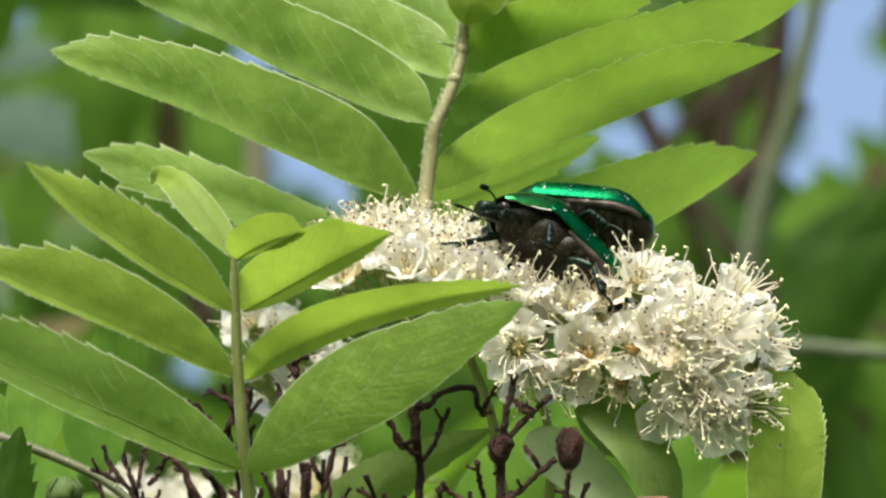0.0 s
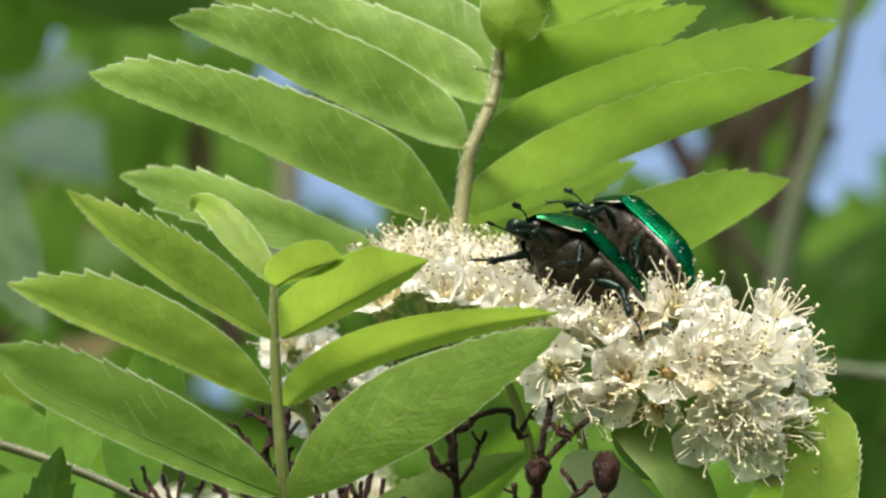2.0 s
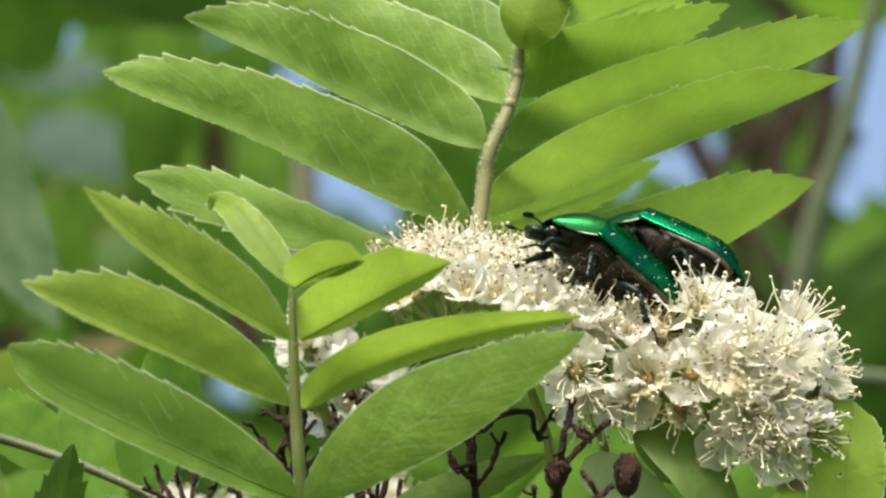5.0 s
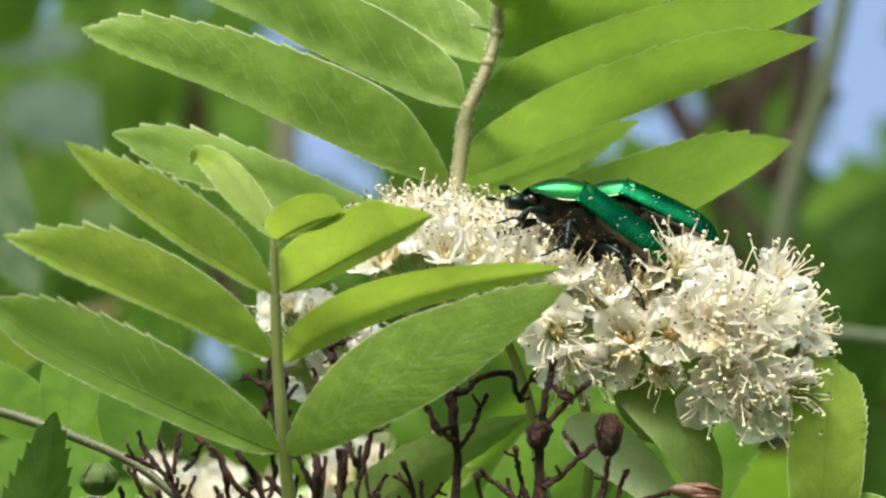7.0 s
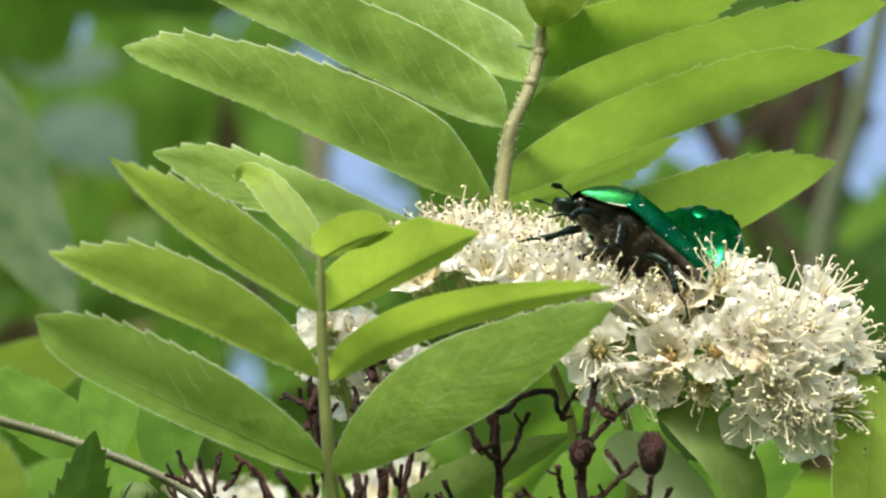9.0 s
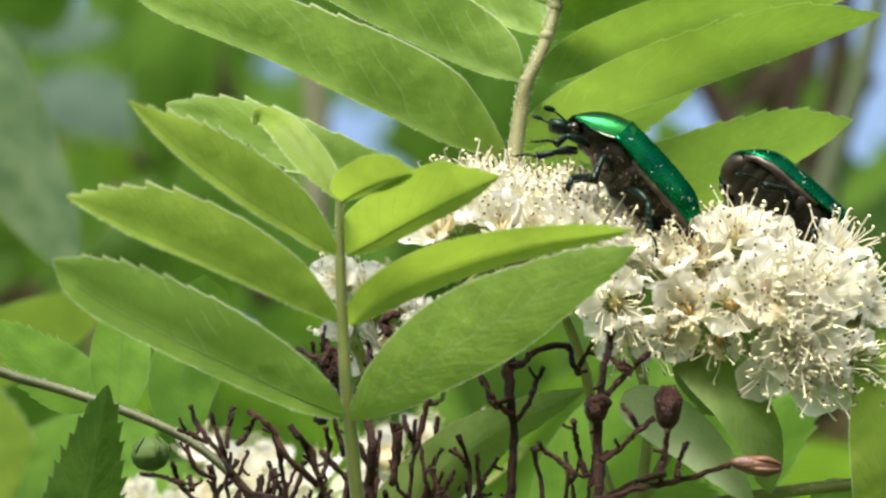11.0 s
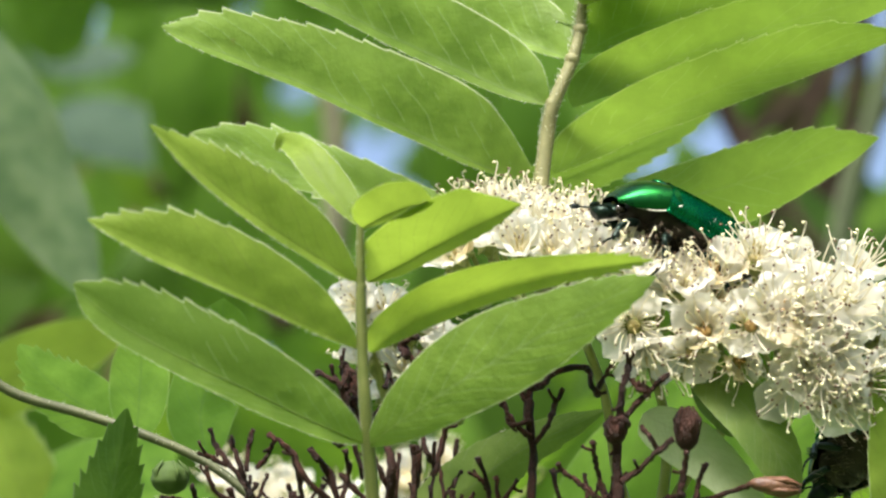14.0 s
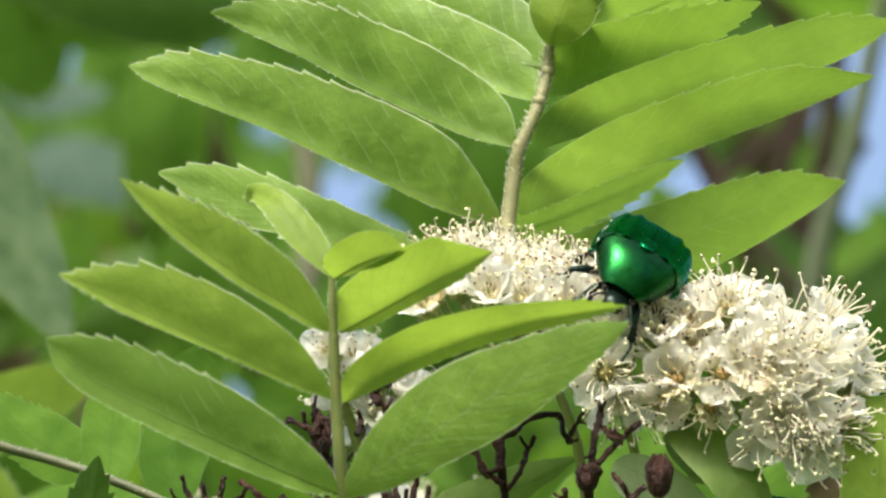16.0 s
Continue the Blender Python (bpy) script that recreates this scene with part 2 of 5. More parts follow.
LEAF_GLAUCOUS = leaf_material("grey_green_leaf", (0.06, 0.11, 0.045), (0.13, 0.185, 0.09), (0.1, 0.2, 0.04), (0.12, 0.18, 0.1), 0.3, 0.6, spec=0.3, sheen=0.3)
RIB = plain_material("midrib", (0.1, 0.15, 0.025), (0.17, 0.22, 0.045), 420.0, 0.55, 0.3, 0.0002, glow=(0.36, 0.5, 0.06), share=0.5)
STALK = plain_material("leaf_stalk", (0.12, 0.155, 0.035), (0.2, 0.215, 0.065), 420.0, 0.55, 0.4, 0.0002, glow=(0.3, 0.34, 0.1), share=0.2, sheen=0.3)
STALK_BROWN = plain_material("ripening_stalk", (0.13, 0.135, 0.055), (0.23, 0.215, 0.1), 420.0, 0.6, 0.4, 0.0002)
PEDICEL = plain_material("flower_stalk", (0.2, 0.25, 0.06), (0.34, 0.36, 0.13), 500.0, 0.5, 0.3, 0.0002, glow=(0.35, 0.4, 0.1), share=0.3)
PETAL_OLD = plain_material("fading_petal", (0.64, 0.55, 0.36), (0.78, 0.72, 0.55), 400.0, 0.55, 0.25, 0.0002, glow=(0.84, 0.72, 0.44), share=0.5)
PETAL = plain_material("petal", (0.68, 0.66, 0.57), (0.78, 0.765, 0.69), 300.0, 0.5, 0.25, 0.0002, glow=(0.87, 0.86, 0.8), share=0.68)
FILAMENT = plain_material("filament", (0.74, 0.7, 0.56), (0.83, 0.8, 0.69), 700.0, 0.5, 0.1, 0.0001, glow=(0.86, 0.8, 0.58), share=0.4)
ANTHER = plain_material("anther", (0.66, 0.6, 0.34), (0.82, 0.79, 0.56), 900.0, 0.6, 0.3, 0.0001)
ANTHER_OLD = plain_material("withered_anther", (0.04, 0.022, 0.012), (0.16, 0.09, 0.045), 900.0, 0.7, 0.3, 0.0001)
HEART = plain_material("flower_heart", (0.42, 0.35, 0.13), (0.6, 0.5, 0.24), 900.0, 0.6, 0.4, 0.0002, glow=(0.6, 0.5, 0.2), share=0.25)
HEART_OLD = plain_material("fading_heart", (0.4, 0.24, 0.08), (0.6, 0.42, 0.18), 900.0, 0.6, 0.4, 0.0002)
TWIG = plain_material("dead_twig", (0.003, 0.0012, 0.0008), (0.06, 0.02, 0.011), 520.0, 0.5, 1.0, 0.0012, spec=0.22)
TWIG_TIP = plain_material("dried_bud", (0.06, 0.025, 0.013), (0.18, 0.08, 0.04), 450.0, 0.5, 0.7, 0.0003)
BARK = plain_material("bark", (0.018, 0.012, 0.008), (0.06, 0.042, 0.03), 60.0, 0.9, 0.9, 0.002, spec=0.15)
BARK_PALE = plain_material("pale_bark", (0.13, 0.125, 0.08), (0.26, 0.25, 0.17), 60.0, 0.8, 0.9, 0.002)
BARK_GREEN = plain_material("mossy_bark", (0.03, 0.045, 0.02), (0.09, 0.115, 0.055), 60.0, 0.8, 0.9, 0.002)
SIDE_STALK = plain_material("side_stalk", (0.045, 0.055, 0.02), (0.1, 0.11, 0.042), 300.0, 0.6, 0.5, 0.0002)
BERRY = plain_material("green_bud", (0.03, 0.06, 0.01), (0.07, 0.12, 0.02), 300.0, 0.8, 0.2, 0.0002, glow=(0.15, 0.3, 0.04), share=0.2)


def shell_material(name, a, b, rough):
    """A metallic wing case: green, finely pitted, with pale specks."""
    n = Net(name)
    big, pits = n.noise(260.0, 3.0), n.noise(3800.0, 2.0, 0.6)
    base = n.ramp(big, (0.35, a), (0.7, b))
    speck = n.math("GREATER_THAN", n.noise(2300.0, 2.0, 0.45), 0.76)
    base = n.mix(speck, base, (0.62, 0.6, 0.48))
    normal = n.bump(n.math("ADD", n.math("MULTIPLY", pits, 0.5), big), 0.22, 0.00018)
    return n.done(n.surface(base, n.math("ADD", n.math("MULTIPLY", pits, 0.14), rough), n.math("SUBTRACT", 0.98, n.math("MULTIPLY", speck, 0.9)), normal, 0.5, 0.0, 0.0, (0.15, 0.5, 0.3)))


WING_CASE = shell_material("wing_case", (0.002, 0.085, 0.04), (0.009, 0.21, 0.06), 0.2)
PLATE = plain_material("neck_plate", (0.001, 0.026, 0.015), (0.009, 0.1, 0.017), 200.0, 0.3, 0.15, 0.0001, metal=0.95, coat=0.0)
BELLY = plain_material("belly", (0.005, 0.005, 0.0035), (0.036, 0.026, 0.015), 380.0, 0.42, 0.5, 0.0003, metal=0.35, spec=0.3)
FLANK = plain_material("belly_flank", (0.035, 0.027, 0.023), (0.15, 0.11, 0.1), 500.0, 0.35, 0.4, 0.0002, metal=0.3, spec=0.4)
LEGS = plain_material("leg_shell", (0.003, 0.005, 0.004), (0.007, 0.024, 0.015), 500.0, 0.36, 0.4, 0.0002, metal=0.6, spec=0.4)
HAIR = plain_material("body_hair", (0.1, 0.075, 0.05), (0.26, 0.21, 0.15), 900.0, 0.6, 0.2, 0.0001)
RIM = plain_material("pale_rim", (0.4, 0.42, 0.34), (0.62, 0.62, 0.54), 900.0, 0.5, 0.2, 0.0001)
EYE_SHELL = plain_material("beetle_eye", (0.01, 0.008, 0.006), (0.03, 0.02, 0.015), 900.0, 0.2, 0.2, 0.0001)
GROUND = plain_material("meadow_ground", (0.045, 0.075, 0.02), (0.1, 0.15, 0.045), 1.3, 0.9, 0.6, 0.02)


# ---- builders ----
def at(u, v, d=0.0):
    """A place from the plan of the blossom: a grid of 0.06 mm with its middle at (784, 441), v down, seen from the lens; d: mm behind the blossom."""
    k = 0.06 * (REACH + d) / REACH
    return Vector(((u - 784.0) * k, d, (441.0 - v) * k)) * MM + BASE


def origin(ob):
    p = Vector((0, 0, 0))
    while ob:
        p += ob.location
        ob = ob.parent
    return p


def thing(name, where, label, category, group="", kind=""):
    ob = new(name)
    ob.empty_display_size = 0.002
    ob.location = where
    return tagged(ob, label, category, group, kind)


def part(name, bm, material, parent, label="", smooth=True, local=False):
    """Links a bmesh as one mesh object under a thing. Its points are in the world unless local."""
    if not local and parent:
        bmesh.ops.translate(bm, verts=bm.verts, vec=-origin(parent))
    me = bpy.data.meshes.new(name)
    bm.to_mesh(me)
    bm.free()
    if smooth:
        me.shade_smooth()
    me.materials.append(material)
    ob = new(name, me)
    ob.parent = parent
    return tagged(ob, label)


def share(name, me, parent, m, label=""):
    """One more object on a mesh that others share."""
    ob = new(name, me)
    ob.parent = parent
    ob.matrix_basis = m
    return tagged(ob, label)


def smooth_line(points, steps):
    """A Catmull-Rom line through the points."""
    p = [Vector(q) for q in points]
    p = [2 * p[0] - p[1], *p, 2 * p[-1] - p[-2]]
    out, spans = [], len(p) - 3
    for i in range(steps + 1):
        s = i / steps * spans
        k = min(int(s), spans - 1)
        t, (a, b, c, d) = s - k, p[k : k + 4]
        out.append(0.5 * (2 * b + (c - a) * t + (2 * a - 5 * b + 4 * c - d) * t * t + (3 * b - a - 3 * c + d) * t ** 3))
    return out


def tube(bm, line, radii, sides=7, rough=0.0, rng=None):
    """A tapered tube along a line, closed at both ends."""
    rings, side, count = [], None, len(line)
    for i, p in enumerate(line):
        way = (line[min(i + 1, count - 1)] - line[max(i - 1, 0)]).normalized()
        side = way.orthogonal().normalized() if side is None else (side - way * side.dot(way)).normalized()
        up = way.cross(side)
        s = i / max(count - 1, 1) * (len(radii) - 1)
        k = min(int(s), len(radii) - 2)
        r = radii[k] + (radii[k + 1] - radii[k]) * (s - k)
        ring = []
        for j in range(sides):
            w = 2 * math.pi * j / sides
            f = 1 + (rng.uniform(-rough, rough) if rng else 0)
            ring.append(bm.verts.new(p + (side * math.cos(w) + up * math.sin(w)) * r * f))
        rings.append(ring)
    for a, b in zip(rings, rings[1:]):
        for j in range(sides):
            bm.faces.new((a[j], a[(j + 1) % sides], b[(j + 1) % sides], b[j]))
    bm.faces.new(rings[0][::-1])
    bm.faces.new(rings[-1])
    return bm


def ball(bm, m, u=8, v=6):
    bmesh.ops.create_uvsphere(bm, u_segments=u, v_segments=v, radius=1.0, matrix=m)


ALONG = (0.0, 0.04, 0.1, 0.2, 0.35, 0.5, 0.65, 0.8, 0.92, 1.0)


def outline(widths, s):
    """The half width at s along a leaflet, from widths at the inner marks of ALONG; it starts blunt and ends in a point."""
    w = (0.0, *widths, 0.0)
    k = max(i for i in range(len(ALONG) - 1) if ALONG[i] <= s)
    if k == 0:
        return w[1] * (s / ALONG[1]) ** 0.55
    h = ALONG[k + 1] - ALONG[k]
    t = (s - ALONG[k]) / h
    slope = [(w[min(i + 1, 9)] - w[i - 1]) / (ALONG[min(i + 1, 9)] - ALONG[i - 1]) * h for i in (k, k + 1)]
    return (2 * t ** 3 - 3 * t * t + 1) * w[k] + (t ** 3 - 2 * t * t + t) * slope[0] + (3 * t * t - 2 * t ** 3) * w[k + 1] + (t ** 3 - t * t) * slope[1]


def power(width, base_pow, tip_pow):
    """Widths of a plain oval leaf at the inner marks of ALONG."""
    peak = (base_pow / (base_pow + tip_pow)) ** base_pow * (tip_pow / (base_pow + tip_pow)) ** tip_pow
    return [width * s ** base_pow * (1 - s) ** tip_pow / peak for s in ALONG[1:-1]]


def blade(mid, up_w, low_w, up_turn, low_turn, curl=0.0, low_curl=None, teeth=15, tooth=0.5, steps=88, cells=7, base_pow=0.42, tip_pow=0.78, twist=0.0, wave=0.05, low_tooth=1.0, first=0.3, hook=0.0, seed=1):
    """A leaflet folded along its midrib. up_w, low_w: half widths in mm of the half above and below the midrib as seen from the
    lens, one number or a row along the leaflet; each half is turned out of the plane by up_turn, low_turn degrees (towards the far side when positive),
    and bends on towards its margin by curl. hook: degrees by which the tip bends away."""
    rng = random.Random(seed)
    steps = teeth * 7 if teeth else steps
    line = smooth_line(mid, steps)
    columns = [(c / cells) ** (0.7 if cells > 4 else 1.0) for c in range(cells + 1)]
    keen = [rng.uniform(0.6, 1.15) for _ in range(2 * teeth + 4)]
    bm = bmesh.new()
    uvs = bm.loops.layers.uv.new("UVMap")
    ph = rng.uniform(0, 6)
    upright = line[-1].x - line[0].x
    rows, margin = [], []
    shapes = []
    for w in (low_w, up_w):
        shapes.append((w, True) if isinstance(w, (tuple, list)) else (power(w, base_pow, tip_pow), False))
    for i, p in enumerate(line):
        s = i / steps
        way = (line[min(i + 1, steps)] - line[max(i - 1, 0)]).normalized()
        flat = Vector((-way.z, 0, way.x)).normalized()
        if upright < 0:
            flat = -flat
        back = Vector((0, 1, 0)) - way * way.y
        back.normalize()
        row = []
        for half, (shape, seen), turn, bend in ((-1, shapes[0], low_turn, curl if low_curl is None else low_curl), (1, shapes[1], up_turn, curl)):
            cut = 0.0
            if s > first and teeth:
                f = (i % 7) / 6.0
                cut = (low_tooth if half < 0 else 1.0) * tooth * keen[2 * (i // 7) + (half > 0)] * f ** 1.5 * min(1.0, (s - first) * 3.5) * min(1.0, (1 - s) * 6 + 0.15)
            reach, pos, pts = outline(shape, s) * (1 + (p.y - BASE.y) / MM / REACH if seen else 1.0), Vector(p), [p.copy()]
            for c in range(1, cells + 1):
                q = columns[c]
                ang = radians(max(-72, min(72, turn + twist * s + bend * (q - 0.3) + hook * max(0, s - 0.8) * 5))) + wave * math.sin(s * 17 + half + ph) * q
                step = reach * (q - columns[c - 1]) / (max(0.3, math.cos(ang)) if seen else 1.0) + (cut if c == cells else 0.0)
                pos = pos + (flat * half * math.cos(ang) + back * math.sin(ang)) * step * MM
                if c == cells:
                    pos = pos + way * cut * 1.2 * MM
                pts.append(pos.copy())
            row.append(pts)
            margin.append((pts[-1], flat * half, way))
        low, up = row
        cols = low[:0:-1] + up
        rows.append([bm.verts.new(q) for q in cols])
    n = 2 * cells
    for i in range(steps):
        for j in range(n):
            f = bm.faces.new((rows[i][j], rows[i + 1][j], rows[i + 1][j + 1], rows[i][j + 1]))
            for loop, (a, b) in zip(f.loops, ((i, j), (i + 1, j), (i + 1, j + 1), (i, j + 1))):
                loop[uvs].uv = (a / steps, 0.5 + 0.5 * math.copysign(columns[abs(b - cells)], b - cells))
    return bm, line, margin


def leaflet(parent, mid, up_w, low_w, up_turn, low_turn, material=None, label="", rib=0.08, rib_back=0.15, fringe=0, **more):
    """A leaflet with its midrib and its fringe of hairs as parts of it; mid in the plan's grid."""
    bm, line, margin = blade([at(*p) for p in mid], up_w, low_w, up_turn, low_turn, **more)
    ob = part("leaflet", bm, material or LEAF_TOP, parent, label)
    if rib:
        bm = bmesh.new()
        tube(bm, [p + Vector((0, rib_back * MM, 0)) for p in line[: int(len(line) * 0.93) : 4]], [rib * MM, rib * 0.3 * MM], 6)
        part("midrib", bm, RIB, ob)
    if fringe:
        rng, bm = random.Random(more.get("seed", 1)), bmesh.new()
        for _ in range(int(fringe * 1.3)):
            k = rng.randrange(4, len(margin) - 4)
            (p, out, way), (p2, _, _) = margin[k], margin[k + 2]
            p = p.lerp(p2, rng.random())
            o = (out * rng.uniform(0.4, 1.0) + way * rng.uniform(-0.3, 0.9) + Vector((0, rng.uniform(-0.5, 0.5), 0))).normalized()
            tube(bm, [p - o * 0.05 * MM, p + o * rng.uniform(0.1, 0.32) * MM], [0.016 * MM, 0.008 * MM], 3)
        part("hair_fringe", bm, HAIR_PALE, ob)
    return ob


def stalk(parent, name, mid, radii, material=None, steps=24, sides=9, label=""):
    bm = bmesh.new()
    tube(bm, smooth_line([at(*p) for p in mid], steps), [r * MM for r in radii], sides)
    return part(name, bm, material or STALK, parent, label)


def hairs(parent, mid, radius, count, length, seed):
    """Fine pale hairs that stand off a stalk."""
    rng, bm = random.Random(seed), bmesh.new()
    line = smooth_line([at(*p) for p in mid], 60)
    for _ in range(count):
        p = line[rng.randrange(len(line))]
        w = rng.uniform(0, 2 * math.pi)
        out = Vector((math.cos(w), math.sin(w) * 0.6, rng.uniform(-0.2, 0.9))).normalized()
        a = p + out * radius * MM * 0.8
        tube(bm, [a, a + out * length * 0.5 * MM, a + (out + Vector((rng.uniform(-0.4, 0.4), 0, 0.3))) * length * MM], [0.035 * MM, 0.015 * MM], 3)
    part("hairs", bm, HAIR_PALE, parent)


HAIR_PALE = plain_material("leaf_hair", (0.6, 0.62, 0.5), (0.75, 0.76, 0.66), 900.0, 0.5, 0.1, 0.0001, glow=(0.7, 0.72, 0.55), share=0.4)

# ---- ground ----
bm = bmesh.new()
bmesh.ops.create_grid(bm, x_segments=24, y_segments=24, size=400.0)
for v in bm.verts:
    v.co.z = noise.noise(v.co * 0.02) * 0.25 if v.co.length > 40 else 0.0
ground = part("ground", bm, GROUND, None, local=True)
tagged(ground, "green meadow ground below the rowan tree", "ground", kind="structure")


# ---- the leaf above the blossom ----
def leaf_above():
    leaf = thing("rowan_leaf", at(806, 330, 14), "large fresh green rowan leaf rising behind the blossom", "leaf")
    spine = [(800, 400, 12), (808, 325, 14), (820, 240, 15), (830, 192, 15), (862, 120, 16), (878, 62, 17), (883, 12, 17)]
    stalk(leaf, "leaf_stalk", spine, [0.9, 0.82, 0.7, 0.5], STALK_BROWN, 40, label="hairy pale brown leaf stalk")
    hairs(leaf, spine, 0.68, 420, 0.5, 3)
    for u, v, d in ((829, 190, 15), (864, 112, 16), (879, 60, 17)):
        bm = bmesh.new()
        ball(bm, Matrix.Translation(at(u, v, d)) @ Matrix.Diagonal((0.8 * MM, 0.75 * MM, 0.75 * MM, 1)), 12, 8)
        part("node", bm, STALK_BROWN, leaf)
    T = LEAF_TOP
    # left side, from the lowest pair up
    leaflet(leaf, [(800, 420, 16), (660, 390, 19), (480, 330, 22), (320, 280, 24), (198, 236, 25)], (0.5, 1.1, 1.7, 2.3, 2.9, 3.3, 2.9, 1.5), (0.3, 0.6, 1.0, 1.5, 2.0, 2.0, 1.7, 0.7), 0, -14, T, seed=1, curl=30, low_curl=0, teeth=12, tooth=0.6, fringe=160)
    leaflet(leaf, [(795, 328, 14), (700, 298, 10), (600, 250, 8), (500, 205, 6), (400, 158, 5), (300, 118, 4), (200, 78, 3), (142, 52, 3)], (2.8, 5.2, 6.8, 7.25, 6.7, 5.7, 4.1, 1.8), (0.15, 0.35, 0.55, 0.6, 0.6, 0.6, 0.65, 0.45), 0, -36, T, seed=2, curl=34, low_curl=0, teeth=16, tooth=0.5, low_tooth=0.0, hook=14, fringe=260)
    leaflet(leaf, [(818, 192, 15), (740, 162, 16), (640, 115, 16), (540, 68, 15), (450, 22, 14), (370, -12, 14), (288, -42, 13)], (2.8, 4.4, 5.6, 6.3, 6.1, 5.2, 3.9, 1.9), (0.3, 0.6, 0.8, 0.95, 0.9, 0.8, 0.75, 0.4), 0, -36, T, seed=3, curl=34, low_curl=0, teeth=16, low_tooth=0.0, fringe=200)
    leaflet(leaf, [(858, 112, 16), (790, 82, 19), (690, 45, 21), (580, 0, 23), (460, -48, 24), (350, -92, 24)], (2.4, 3.7, 4.9, 5.6, 5.6, 4.8, 3.5, 1.7), (0.3, 0.6, 0.8, 0.95, 0.9, 0.8, 0.7, 0.4), 0, -36, T, seed=4, curl=34, low_curl=0, low_tooth=0.0, fringe=160)
    leaflet(leaf, [(872, 52, 17), (810, 20, 21), (720, -20, 25), (600, -65, 28), (480, -110, 29)], (2.2, 3.4, 4.6, 5.4, 5.2, 4.4, 3.3, 1.5), (0.3, 0.6, 0.8, 0.9, 0.9, 0.8, 0.7, 0.4), 0, -36, T, seed=5, curl=34, low_curl=0, low_tooth=0.0, fringe=120)
    # right side
    loose = leaflet(leaf, [(838, 385, 18), (960, 372, 24), (1120, 340, 28), (1270, 294, 30), (1403, 252, 31)], (0.6, 1.3, 2.25, 3.25, 3.75, 3.65, 3.0, 1.4), (0.5, 1.3, 2.7, 4.3, 4.6, 3.75, 2.5, 1.25), -34, 32, T, rib=0.0, seed=6, curl=6, low_tooth=0.15, teeth=15, tooth=0.4, fringe=140)
    leaflet(leaf, [(832, 312, 22), (905, 270, 18), (1000, 215, 13), (1100, 172, 11), (1200, 135, 10), (1320, 98, 8), (1450, 70, 8)], (1.7, 2.9, 3.7, 3.85, 3.7, 3.4, 3.1, 1.5), (0.25, 0.6, 1.1, 1.85, 2.15, 2.1, 1.8, 0.95), -40, 38, T, rib=0.0, seed=7, curl=6, low_curl=0, teeth=14, tooth=0.42, low_tooth=0.1, fringe=200)
    leaflet(leaf, [(866, 196, 23), (940, 152, 19), (1040, 112, 14), (1160, 74, 12), (1290, 35, 10), (1400, 4, 10), (1490, -28, 10)], (1.8, 2.7, 3.2, 3.5, 3.5, 3.2, 2.7, 1.4), (0.4, 0.9, 1.8, 2.6, 2.6, 2.4, 1.9, 1.0), -40, 38, T, rib=0.0, seed=8, curl=6, low_curl=0, tooth=0.42, low_tooth=0.1, fringe=120)
    leaflet(leaf, [(884, 102, 23), (960, 64, 20), (1060, 30, 16), (1160, -12, 13), (1252, -62, 12)], (2.4, 3.4, 4.2, 4.6, 4.4, 3.6, 2.4, 1.2), (0.5, 1.0, 1.6, 1.8, 1.7, 1.5, 1.1, 0.6), -40, 38, T, rib=0.0, seed=9, curl=6, low_curl=0, fringe=80)
    leaflet(leaf, [(894, 50, 24), (960, -8, 21), (1080, -60, 17), (1220, -110, 16)], 7.2, 4.2, -46, 46, T, seed=10, curl=10, base_pow=0.75)
    leaflet(leaf, [(883, 16, 15), (898, -30, 14), (922, -100, 15), (946, -190, 18)], 3.7, 3.7, 15, 15, LEAF_YOUNG, seed=11, base_pow=0.7)
    return leaf, loose


